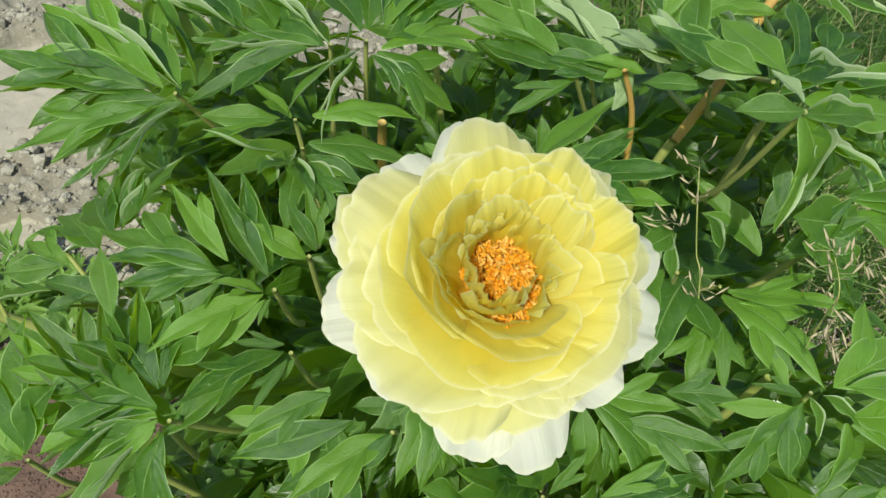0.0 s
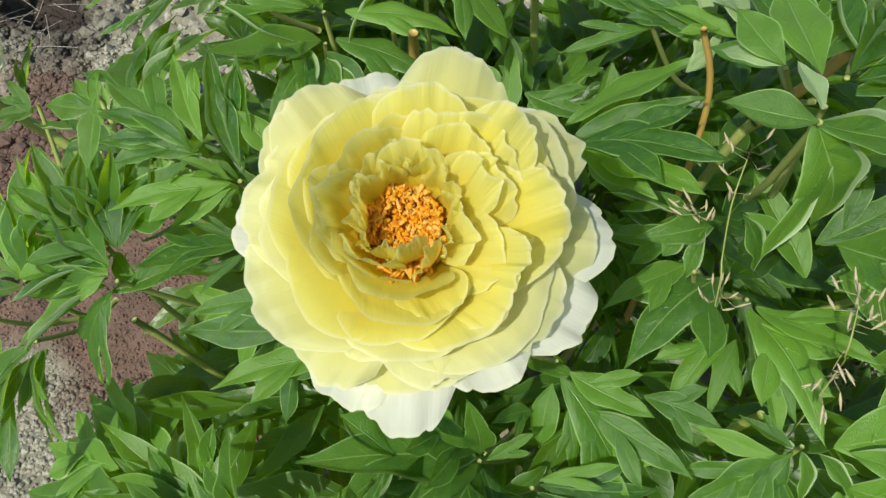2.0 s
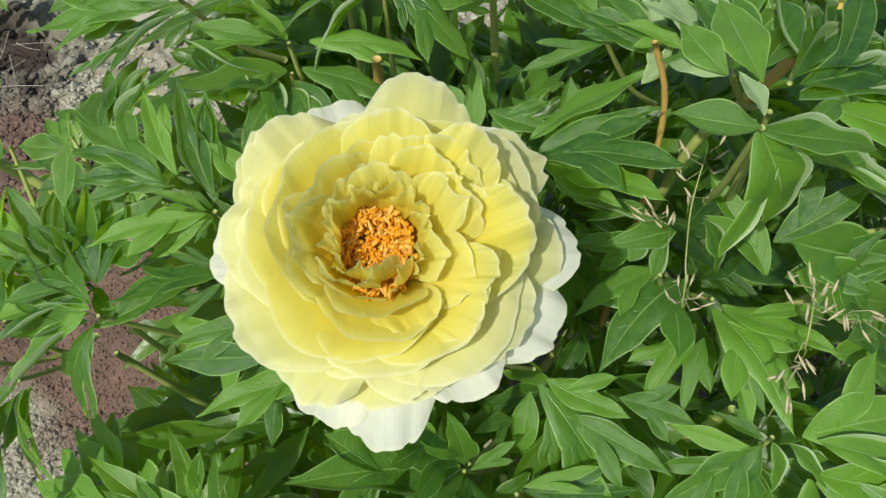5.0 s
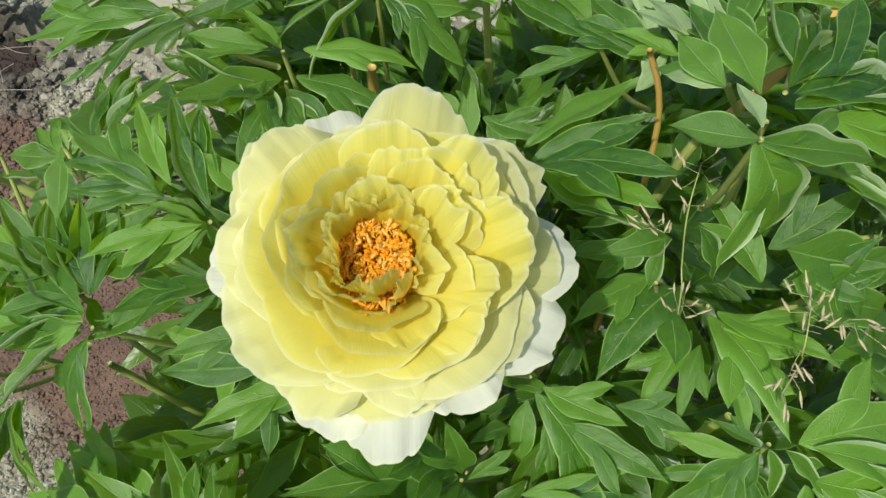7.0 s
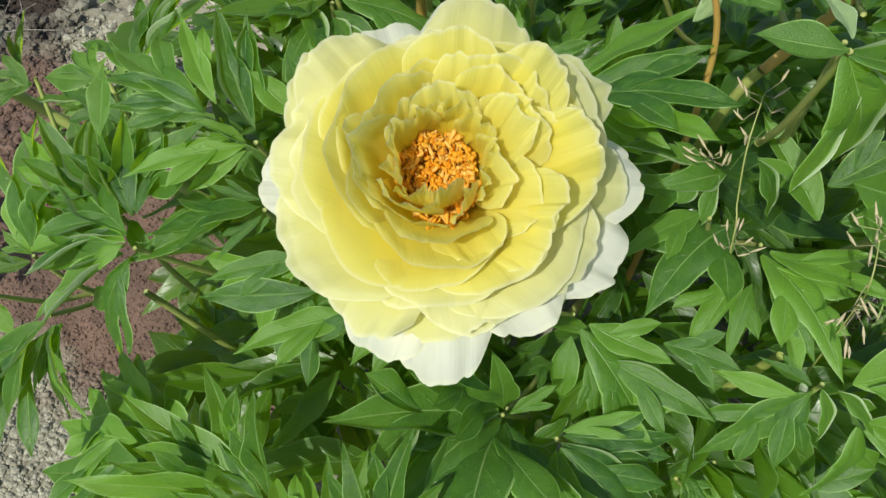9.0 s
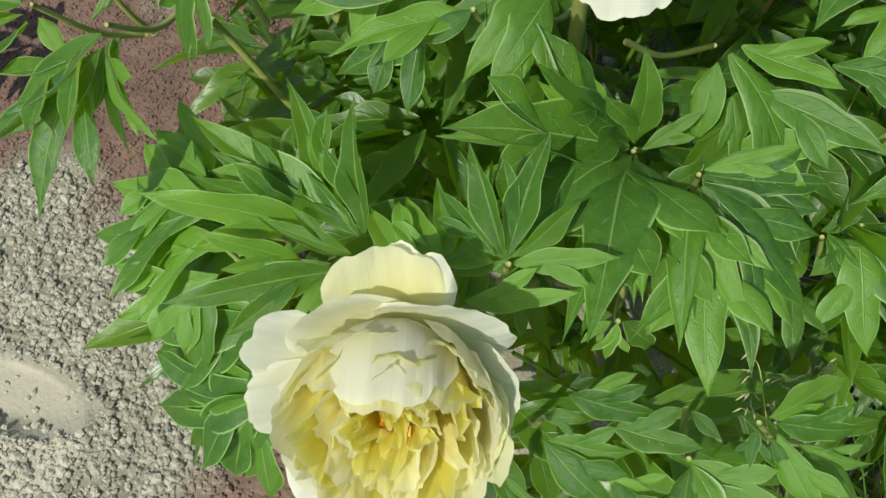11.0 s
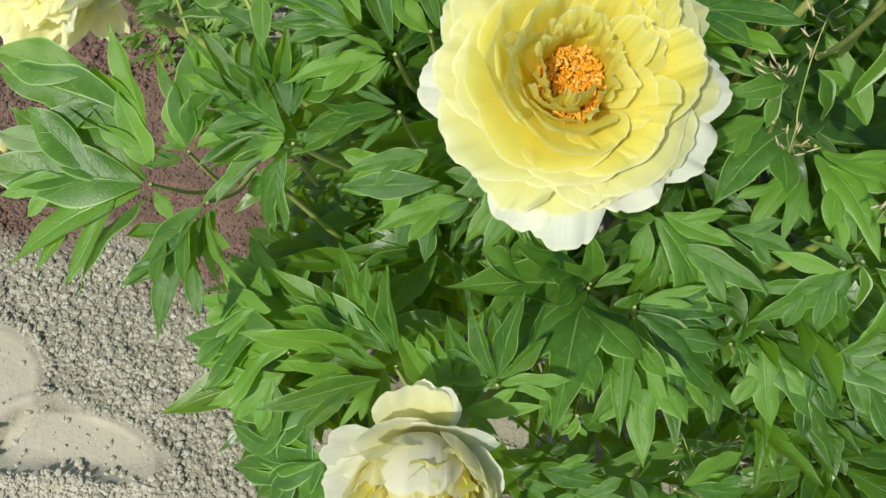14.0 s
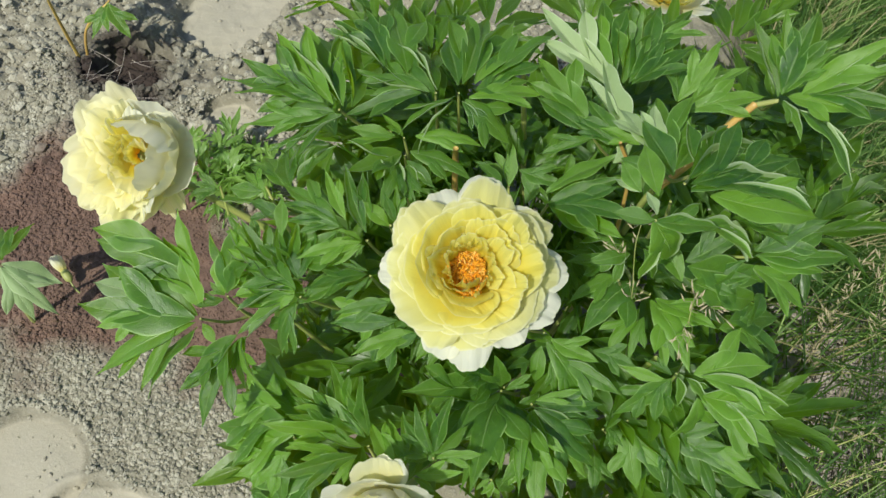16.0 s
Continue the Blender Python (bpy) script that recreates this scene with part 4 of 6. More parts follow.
leaflet(twig, (-0.062, 0.327, 0.646), (-0.069, 0.346, 0.680), "right", 1, 0.29, 16)
twig = leaf((-0.162, 0.267, 0.478), (-0.166, 0.249, 0.597))
leaflet(twig, (-0.170, 0.253, 0.592), (-0.186, 0.283, 0.650), "left", 3, 0.38, 13, kind="rim")
leaflet(twig, (-0.168, 0.255, 0.592), (-0.159, 0.280, 0.664), "plain", 3, 0.25, 36)
leaflet(twig, (-0.166, 0.256, 0.592), (-0.118, 0.288, 0.662), "left", 1, 0.33, -8)
leaflet(twig, (-0.175, 0.272, 0.642), (-0.187, 0.309, 0.665), "plain", 1, 0.34, 11)
leaflet(twig, (-0.165, 0.251, 0.591), (-0.138, 0.229, 0.598), "plain", 2, 0.67, 12, kind="rim")
leaflet(twig, (-0.167, 0.249, 0.590), (-0.184, 0.225, 0.572), "left", 2, 0.33, 38)
leaflet(twig, (-0.182, 0.250, 0.593), (-0.234, 0.286, 0.634), "three", 1, 0.31, 9, kind="rim")
leaflet(twig, (-0.186, 0.250, 0.586), (-0.240, 0.266, 0.598), "left", 1, 0.25, -5)
leaflet(twig, (-0.198, 0.252, 0.591), (-0.253, 0.280, 0.619), "left", 1, 0.29, -2, kind="rim")
leaflet(twig, (-0.182, 0.246, 0.586), (-0.220, 0.249, 0.588), "plain", 0, 0.29, 8)
twig = leaf((-0.075, 0.319, 0.494), (-0.076, 0.270, 0.613))
leaflet(twig, (-0.081, 0.274, 0.610), (-0.146, 0.240, 0.605), "plain", 0, 0.35, 14)
leaflet(twig, (-0.080, 0.274, 0.616), (-0.109, 0.267, 0.629), "right", 0, 0.25, -18, kind="rim")
leaflet(twig, (-0.079, 0.271, 0.606), (-0.098, 0.237, 0.599), "right", 2, 0.25, -4, kind="rim")
leaflet(twig, (-0.055, 0.266, 0.580), (-0.123, 0.233, 0.531), "right", 0, 0.35, -12)
leaflet(twig, (-0.075, 0.273, 0.605), (-0.084, 0.260, 0.597), "plain", 2, 0.29, 9)
leaflet(twig, (-0.054, 0.264, 0.578), (-0.110, 0.235, 0.576), "left", 0, 0.29, -16)
leaflet(twig, (-0.053, 0.257, 0.557), (-0.040, 0.227, 0.508), "left", 2, 0.38, 0, kind="rim")
leaflet(twig, (-0.033, 0.257, 0.555), (-0.099, 0.231, 0.494), "four", 0, 0.38, -3)
twig = leaf((-0.255, 0.253, 0.450), (-0.276, 0.203, 0.521))
leaflet(twig, (-0.283, 0.207, 0.519), (-0.420, 0.224, 0.546), "left", 0, 0.40, 18)
leaflet(twig, (-0.284, 0.203, 0.518), (-0.416, 0.169, 0.545), "right", 0, 0.43, -13)
leaflet(twig, (-0.283, 0.199, 0.516), (-0.394, 0.112, 0.502), "left", 2, 0.32, -5, kind="rim")
leaflet(twig, (-0.279, 0.196, 0.513), (-0.319, 0.109, 0.503), "right", 2, 0.40, 28)
leaflet(twig, (-0.276, 0.202, 0.511), (-0.252, 0.184, 0.510), "plain", 2, 1.08, -18)
leaflet(twig, (-0.302, 0.243, 0.551), (-0.428, 0.242, 0.571), "plain", 0, 0.54, -12)
leaflet(twig, (-0.339, 0.261, 0.572), (-0.430, 0.246, 0.580), "plain", 0, 0.40, -15)
leaflet(twig, (-0.286, 0.239, 0.543), (-0.331, 0.289, 0.604), "left", 1, 0.48, -15)
leaflet(twig, (-0.282, 0.217, 0.521), (-0.313, 0.252, 0.571), "left", 1, 0.46, 13)
leaflet(twig, (-0.351, 0.205, 0.537), (-0.416, 0.200, 0.542), "plain", 0, 0.46, 16, kind="pale")
leaflet(twig, (-0.335, 0.184, 0.527), (-0.388, 0.154, 0.527), "left", 0, 0.40, -12)
leaflet(twig, (-0.301, 0.228, 0.540), (-0.371, 0.240, 0.557), "right", 1, 0.27, 21, kind="rim")
twig = leaf((-0.247, 0.253, 0.454), (-0.252, 0.234, 0.535))
leaflet(twig, (-0.257, 0.238, 0.533), (-0.269, 0.260, 0.575), "plain", 1, 0.54, -2)
leaflet(twig, (-0.253, 0.238, 0.535), (-0.241, 0.278, 0.629), "right", 1, 0.38, 0)
leaflet(twig, (-0.251, 0.240, 0.540), (-0.226, 0.265, 0.610), "plain", 1, 0.30, 8)
leaflet(twig, (-0.262, 0.235, 0.521), (-0.285, 0.213, 0.532), "right", 0, 0.54, -12, kind="rim")
leaflet(twig, (-0.258, 0.237, 0.530), (-0.275, 0.239, 0.548), "three", 0, 0.54, 2)
twig = leaf((-0.226, 0.268, 0.470), (-0.220, 0.199, 0.528))
leaflet(twig, (-0.225, 0.197, 0.519), (-0.267, 0.119, 0.505), "left", 0, 0.43, 0, kind="rim")
leaflet(twig, (-0.223, 0.190, 0.518), (-0.238, 0.088, 0.489), "left", 2, 0.35, -6, kind="rim")
leaflet(twig, (-0.220, 0.195, 0.521), (-0.180, 0.137, 0.516), "left", 2, 0.62, 21, kind="rim")
twig = leaf((-0.006, 0.115, 0.417), (-0.038, 0.130, 0.485))
leaflet(twig, (-0.050, 0.140, 0.483), (-0.156, 0.172, 0.516), "plain", 1, 0.21, 15)
leaflet(twig, (-0.074, 0.149, 0.487), (-0.137, 0.151, 0.511), "plain", 1, 0.19, 5)
leaflet(twig, (-0.078, 0.142, 0.489), (-0.125, 0.121, 0.533), "right", 0, 0.19, -18)
leaflet(twig, (-0.066, 0.137, 0.482), (-0.145, 0.104, 0.535), "left", 0, 0.19, -9)
leaflet(twig, (-0.067, 0.151, 0.483), (-0.108, 0.202, 0.522), "right", 3, 0.23, 14)
leaflet(twig, (-0.079, 0.147, 0.496), (-0.131, 0.193, 0.473), "three", 1, 0.23, 12, kind="rim")
leaflet(twig, (-0.065, 0.153, 0.485), (-0.091, 0.181, 0.508), "right", 3, 0.19, -14)
leaflet(twig, (-0.043, 0.142, 0.483), (-0.062, 0.187, 0.543), "left", 3, 0.21, 3)
leaflet(twig, (-0.066, 0.113, 0.485), (-0.110, 0.095, 0.528), "left", 0, 0.19, -18)
leaflet(twig, (-0.047, 0.118, 0.480), (-0.120, 0.061, 0.506), "left", 0, 0.19, -3)
leaflet(twig, (-0.048, 0.114, 0.481), (-0.062, 0.073, 0.490), "left", 2, 0.23, 0)
leaflet(twig, (-0.046, 0.129, 0.480), (-0.093, 0.121, 0.510), "plain", 0, 0.23, 15, kind="rim")
leaflet(twig, (-0.045, 0.140, 0.482), (-0.081, 0.157, 0.506), "left", 1, 0.21, -3)
twig = leaf((0.006, 0.111, 0.416), (0.018, 0.113, 0.527))
leaflet(twig, (0.009, 0.106, 0.518), (-0.051, 0.156, 0.497), "right", 1, 0.23, 2)
leaflet(twig, (0.013, 0.116, 0.520), (-0.026, 0.164, 0.507), "plain", 1, 0.25, 1)
leaflet(twig, (0.012, 0.129, 0.516), (-0.009, 0.169, 0.524), "right", 1, 0.21, 7)
leaflet(twig, (0.015, 0.124, 0.518), (0.017, 0.180, 0.535), "right", 3, 0.19, 9)
leaflet(twig, (0.018, 0.118, 0.521), (0.052, 0.146, 0.530), "right", 1, 0.25, 5)
leaflet(twig, (0.027, 0.107, 0.520), (0.078, 0.116, 0.547), "left", 0, 0.23, 3)
leaflet(twig, (0.027, 0.104, 0.519), (0.053, 0.097, 0.522), "plain", 2, 0.29, -14)
twig = leaf((-0.114, 0.127, 0.406), (-0.139, 0.128, 0.432))
leaflet(twig, (-0.160, 0.147, 0.428), (-0.263, 0.127, 0.375), "four", 0, 0.38, 16)
leaflet(twig, (-0.141, 0.132, 0.429), (-0.231, 0.106, 0.384), "four", 0, 0.36, 8)
leaflet(twig, (-0.140, 0.115, 0.415), (-0.208, 0.071, 0.380), "four", 0, 0.36, -15)
leaflet(twig, (-0.149, 0.109, 0.413), (-0.184, 0.060, 0.380), "left", 2, 0.38, 2)
leaflet(twig, (-0.148, 0.106, 0.411), (-0.141, 0.056, 0.371), "plain", 2, 0.38, -4)
leaflet(twig, (-0.172, 0.162, 0.423), (-0.265, 0.164, 0.386), "left", 0, 0.33, -5)
leaflet(twig, (-0.181, 0.179, 0.414), (-0.248, 0.212, 0.400), "right", 0, 0.38, -3)
leaflet(twig, (-0.184, 0.189, 0.406), (-0.221, 0.222, 0.432), "left", 0, 0.48, -11)
twig = leaf((0.105, 0.319, 0.414), (0.087, 0.243, 0.487))
leaflet(twig, (0.056, 0.227, 0.504), (-0.012, 0.186, 0.535), "left", 0, 0.25, 15, kind="rim")
leaflet(twig, (0.062, 0.229, 0.497), (0.012, 0.168, 0.531), "left", 0, 0.19, -9, kind="rim")
leaflet(twig, (0.060, 0.226, 0.500), (0.034, 0.155, 0.525), "right", 0, 0.33, -16)
leaflet(twig, (0.083, 0.233, 0.481), (0.077, 0.120, 0.545), "right", 2, 0.23, 7, kind="rim")
leaflet(twig, (0.086, 0.231, 0.481), (0.090, 0.127, 0.540), "right", 2, 0.19, 0)
leaflet(twig, (0.088, 0.225, 0.481), (0.111, 0.153, 0.505), "plain", 2, 0.29, -6)
leaflet(twig, (0.090, 0.235, 0.481), (0.127, 0.187, 0.491), "left", 2, 0.35, 10, kind="rim")
leaflet(twig, (0.078, 0.246, 0.485), (0.030, 0.227, 0.540), "plain", 0, 0.29, -13)
leaflet(twig, (0.056, 0.250, 0.524), (0.058, 0.229, 0.511), "plain", 2, 0.58, -12)
leaflet(twig, (0.109, 0.275, 0.508), (0.088, 0.251, 0.528), "left", 0, 0.38, 6)
twig = leaf((0.122, 0.303, 0.388), (0.137, 0.218, 0.479))
leaflet(twig, (0.136, 0.215, 0.472), (0.116, 0.162, 0.496), "left", 2, 0.42, 11)
leaflet(twig, (0.138, 0.212, 0.472), (0.126, 0.134, 0.496), "left", 2, 0.33, -17)
leaflet(twig, (0.140, 0.210, 0.472), (0.155, 0.122, 0.484), "three", 2, 0.38, 5)
leaflet(twig, (0.143, 0.212, 0.469), (0.186, 0.146, 0.475), "right", 2, 0.29, -8, kind="rim")
leaflet(twig, (0.146, 0.218, 0.469), (0.212, 0.185, 0.458), "left", 2, 0.31, -18)
leaflet(twig, (0.147, 0.222, 0.470), (0.199, 0.216, 0.459), "left", 2, 0.29, 3)
leaflet(twig, (0.151, 0.254, 0.476), (0.207, 0.223, 0.455), "left", 2, 0.35, 11)
leaflet(twig, (0.128, 0.251, 0.481), (0.109, 0.218, 0.488), "plain", 2, 0.38, -18, kind="rim")
leaflet(twig, (0.130, 0.251, 0.478), (0.142, 0.222, 0.478), "left", 2, 0.29, -10, kind="rim")
twig = leaf((0.063, 0.353, 0.451), (0.114, 0.314, 0.509))
leaflet(twig, (0.121, 0.295, 0.526), (0.202, 0.246, 0.482), "right", 2, 0.31, -9)
leaflet(twig, (0.146, 0.285, 0.512), (0.213, 0.258, 0.523), "plain", 0, 0.38, 17, kind="rim")
leaflet(twig, (0.125, 0.297, 0.532), (0.183, 0.283, 0.535), "left", 0, 0.38, 0)
leaflet(twig, (0.116, 0.291, 0.521), (0.116, 0.253, 0.493), "plain", 2, 0.44, 17)
leaflet(twig, (0.131, 0.283, 0.506), (0.148, 0.251, 0.483), "right", 2, 0.33, -8)
leaflet(twig, (0.144, 0.270, 0.477), (0.190, 0.261, 0.514), "plain", 0, 0.48, 4)
leaflet(twig, (0.173, 0.296, 0.535), (0.223, 0.288, 0.544), "three", 0, 0.38, -4)
twig = leaf((0.260, 0.306, 0.411), (0.263, 0.285, 0.556))
leaflet(twig, (0.261, 0.284, 0.548), (0.211, 0.248, 0.480), "left", 0, 0.25, -11)
leaflet(twig, (0.260, 0.282, 0.546), (0.250, 0.252, 0.495), "left", 2, 0.33, -4)
leaflet(twig, (0.256, 0.281, 0.543), (0.204, 0.282, 0.538), "plain", 0, 0.23, -11)
leaflet(twig, (0.260, 0.286, 0.549), (0.228, 0.295, 0.553), "right", 1, 0.29, 4)
leaflet(twig, (0.252, 0.289, 0.550), (0.236, 0.328, 0.555), "plain", 3, 0.29, -7)
leaflet(twig, (0.266, 0.286, 0.548), (0.283, 0.265, 0.523), "plain", 2, 0.50, -10, kind="rim")
leaflet(twig, (0.275, 0.288, 0.549), (0.308, 0.273, 0.539), "left", 2, 0.38, -15, kind="rim")
leaflet(twig, (0.281, 0.292, 0.555), (0.366, 0.336, 0.547), "left", 0, 0.48, 8)
leaflet(twig, (0.288, 0.289, 0.557), (0.389, 0.298, 0.535), "right", 0, 0.27, -8, kind="rim")
leaflet(twig, (0.294, 0.277, 0.538), (0.389, 0.285, 0.526), "left", 0, 0.42, 1, kind="rim")
leaflet(twig, (0.293, 0.275, 0.534), (0.307, 0.247, 0.468), "three", 2, 0.40, -18)
leaflet(twig, (0.297, 0.275, 0.533), (0.389, 0.256, 0.514), "right", 0, 0.35, 8)
twig = leaf((0.192, 0.451, 0.473), (0.218, 0.369, 0.563))
leaflet(twig, (0.202, 0.387, 0.556), (0.153, 0.309, 0.574), "left", 2, 0.42, 14)
leaflet(twig, (0.211, 0.353, 0.555), (0.184, 0.293, 0.545), "right", 2, 0.40, 21, kind="rim")
leaflet(twig, (0.218, 0.345, 0.553), (0.210, 0.293, 0.548), "left", 2, 0.29, 24)
leaflet(twig, (0.221, 0.367, 0.557), (0.277, 0.297, 0.572), "four", 2, 0.35, 0)
leaflet(twig, (0.225, 0.369, 0.559), (0.290, 0.334, 0.591), "left", 0, 0.31, -6)
leaflet(twig, (0.227, 0.350, 0.557), (0.256, 0.299, 0.563), "right", 2, 0.29, 9)
leaflet(twig, (0.179, 0.382, 0.568), (0.132, 0.330, 0.572), "left", 0, 0.29, 13)
leaflet(twig, (0.197, 0.388, 0.620), (0.229, 0.381, 0.576), "left", 2, 0.33, -10, kind="rim")
twig = leaf((0.214, 0.428, 0.592), (0.205, 0.376, 0.724))
leaflet(twig, (0.249, 0.393, 0.687), (0.313, 0.407, 0.635), "plain", 0, 0.23, -4, kind="pale")
leaflet(twig, (0.234, 0.377, 0.699), (0.308, 0.414, 0.649), "right", 0, 0.29, -17, kind="rim")
twig = leaf((0.272, 0.657, 0.579), (0.215, 0.406, 0.719))
leaflet(twig, (0.218, 0.415, 0.712), (0.303, 0.543, 0.670), "left", 1, 0.25, -4, kind="rim")
leaflet(twig, (0.219, 0.419, 0.712), (0.257, 0.538, 0.684), "left", 1, 0.25, -9, kind="rim")
leaflet(twig, (0.221, 0.411, 0.713), (0.335, 0.520, 0.674), "left", 0, 0.25, -2)
leaflet(twig, (0.223, 0.409, 0.712), (0.359, 0.500, 0.658), "right", 0, 0.23, -10, kind="rim")
leaflet(twig, (0.245, 0.415, 0.701), (0.377, 0.469, 0.638), "left", 0, 0.25, 7)
leaflet(twig, (0.271, 0.418, 0.666), (0.351, 0.455, 0.623), "left", 0, 0.25, -14)
leaflet(twig, (0.197, 0.462, 0.678), (0.210, 0.535, 0.689), "right", 1, 0.31, 8)
leaflet(twig, (0.200, 0.442, 0.693), (0.166, 0.586, 0.662), "right", 1, 0.27, -15)
leaflet(twig, (0.205, 0.439, 0.698), (0.231, 0.513, 0.684), "plain", 1, 0.29, 15)
twig = leaf((0.152, 0.582, 0.555), (0.130, 0.579, 0.657))
leaflet(twig, (0.126, 0.589, 0.652), (0.122, 0.683, 0.692), "left", 3, 0.25, 18)
leaflet(twig, (0.117, 0.598, 0.660), (0.074, 0.699, 0.679), "right", 3, 0.29, -6)
leaflet(twig, (0.135, 0.589, 0.656), (0.187, 0.733, 0.661), "left", 1, 0.25, 18)
leaflet(twig, (0.138, 0.587, 0.656), (0.200, 0.668, 0.667), "right", 1, 0.19, 1)
leaflet(twig, (0.132, 0.594, 0.659), (0.153, 0.729, 0.673), "left", 1, 0.29, 9)
leaflet(twig, (0.119, 0.577, 0.652), (0.009, 0.657, 0.695), "three", 1, 0.17, -10, kind="pale")
leaflet(twig, (0.116, 0.590, 0.658), (0.040, 0.677, 0.688), "right", 1, 0.21, -15, kind="rim")
leaflet(twig, (0.151, 0.504, 0.652), (0.093, 0.613, 0.667), "plain", 3, 0.15, -8, kind="pale")
twig = leaf((0.158, 0.569, 0.538), (0.111, 0.497, 0.654))
leaflet(twig, (0.101, 0.520, 0.652), (0.023, 0.592, 0.674), "right", 1, 0.33, -10)
leaflet(twig, (0.105, 0.506, 0.649), (0.032, 0.536, 0.662), "plain", 0, 0.29, -10)
leaflet(twig, (0.113, 0.501, 0.647), (0.056, 0.472, 0.637), "right", 0, 0.31, -14, kind="rim")
leaflet(twig, (0.143, 0.499, 0.655), (0.094, 0.548, 0.664), "left", 1, 0.33, -16)
leaflet(twig, (0.145, 0.495, 0.651), (0.077, 0.522, 0.656), "left", 0, 0.25, -8)
leaflet(twig, (0.142, 0.486, 0.630), (0.160, 0.503, 0.657), "left", 2, 0.38, 23, kind="pale")
twig = leaf((0.213, 0.521, 0.604), (0.194, 0.607, 0.614))
leaflet(twig, (0.196, 0.590, 0.644), (0.230, 0.663, 0.689), "plain", 0, 0.25, -1)
leaflet(twig, (0.200, 0.582, 0.645), (0.263, 0.628, 0.690), "left", 0, 0.23, -5)
leaflet(twig, (0.204, 0.558, 0.663), (0.290, 0.599, 0.679), "three", 0, 0.27, 4)
leaflet(twig, (0.194, 0.593, 0.640), (0.180, 0.697, 0.653), "left", 0, 0.29, 5)
leaflet(twig, (0.144, 0.678, 0.659), (0.212, 0.681, 0.676), "plain", 0, 0.29, 17)
twig = leaf((0.260, 0.444, 0.579), (0.313, 0.427, 0.599))
leaflet(twig, (0.318, 0.430, 0.601), (0.428, 0.475, 0.580), "left", 0, 0.25, 2, kind="rim")
leaflet(twig, (0.323, 0.431, 0.595), (0.403, 0.448, 0.575), "left", 0, 0.25, 12, kind="rim")
leaflet(twig, (0.313, 0.430, 0.607), (0.381, 0.472, 0.639), "right", 0, 0.33, 0)
leaflet(twig, (0.316, 0.423, 0.590), (0.396, 0.417, 0.545), "left", 0, 0.31, -3)
leaflet(twig, (0.251, 0.352, 0.634), (0.341, 0.396, 0.558), "left", 0, 0.33, 13)
leaflet(twig, (0.241, 0.364, 0.643), (0.339, 0.410, 0.579), "right", 0, 0.35, 11)
leaflet(twig, (0.310, 0.372, 0.545), (0.384, 0.438, 0.481), "left", 0, 0.38, 2)
leaflet(twig, (0.302, 0.362, 0.545), (0.376, 0.395, 0.495), "three", 0, 0.38, 1)
twig = leaf((0.270, 0.298, 0.399), (0.234, 0.265, 0.443))
leaflet(twig, (0.234, 0.265, 0.432), (0.221, 0.237, 0.411), "plain", 2, 0.48, 7)
leaflet(twig, (0.237, 0.264, 0.431), (0.264, 0.197, 0.412), "three", 2, 0.48, 16)
leaflet(twig, (0.243, 0.263, 0.430), (0.298, 0.214, 0.416), "left", 2, 0.38, -4, kind="rim")
leaflet(twig, (0.271, 0.268, 0.438), (0.312, 0.225, 0.419), "right", 2, 0.38, 15)
leaflet(twig, (0.280, 0.272, 0.437), (0.360, 0.237, 0.450), "four", 0, 0.35, 18)
leaflet(twig, (0.318, 0.275, 0.442), (0.384, 0.223, 0.455), "left", 2, 0.33, 15)
leaflet(twig, (0.310, 0.271, 0.425), (0.354, 0.212, 0.437), "left", 2, 0.38, -17)
leaflet(twig, (0.204, 0.235, 0.411), (0.221, 0.181, 0.420), "left", 2, 0.48, -13)
twig = leaf((0.028, 0.370, 0.462), (0.005, 0.303, 0.508))
leaflet(twig, (0.012, 0.281, 0.552), (-0.007, 0.219, 0.547), "left", 2, 0.40, -16)
leaflet(twig, (0.005, 0.283, 0.556), (-0.040, 0.237, 0.547), "four", 0, 0.38, -3)
leaflet(twig, (0.018, 0.283, 0.550), (0.008, 0.216, 0.548), "plain", 2, 0.38, -13)
twig = leaf((0.299, 0.685, 0.574), (0.301, 0.595, 0.673))
leaflet(twig, (0.301, 0.604, 0.669), (0.259, 0.672, 0.720), "plain", 1, 0.25, -12, kind="rim")
leaflet(twig, (0.304, 0.606, 0.672), (0.288, 0.676, 0.737), "plain", 1, 0.17, 2)
leaflet(twig, (0.305, 0.606, 0.672), (0.313, 0.669, 0.748), "right", 1, 0.29, -17)
leaflet(twig, (0.307, 0.607, 0.674), (0.340, 0.626, 0.737), "plain", 0, 0.25, -14)
leaflet(twig, (0.324, 0.602, 0.682), (0.397, 0.627, 0.771), "right", 0, 0.29, 16)
leaflet(twig, (0.334, 0.600, 0.690), (0.406, 0.601, 0.754), "plain", 0, 0.25, 11, kind="rim")
leaflet(twig, (0.329, 0.601, 0.686), (0.418, 0.571, 0.727), "right", 0, 0.19, 16, kind="rim")
leaflet(twig, (0.312, 0.604, 0.672), (0.380, 0.568, 0.708), "right", 0, 0.33, 18)
leaflet(twig, (0.308, 0.602, 0.668), (0.333, 0.548, 0.682), "right", 2, 0.21, 17, kind="rim")
leaflet(twig, (0.320, 0.595, 0.670), (0.407, 0.522, 0.675), "plain", 2, 0.25, -9, kind="rim")
twig = leaf((-0.201, 0.322, 0.559), (-0.246, 0.358, 0.597))
leaflet(twig, (-0.248, 0.352, 0.592), (-0.298, 0.348, 0.583), "plain", 0, 0.38, -4)
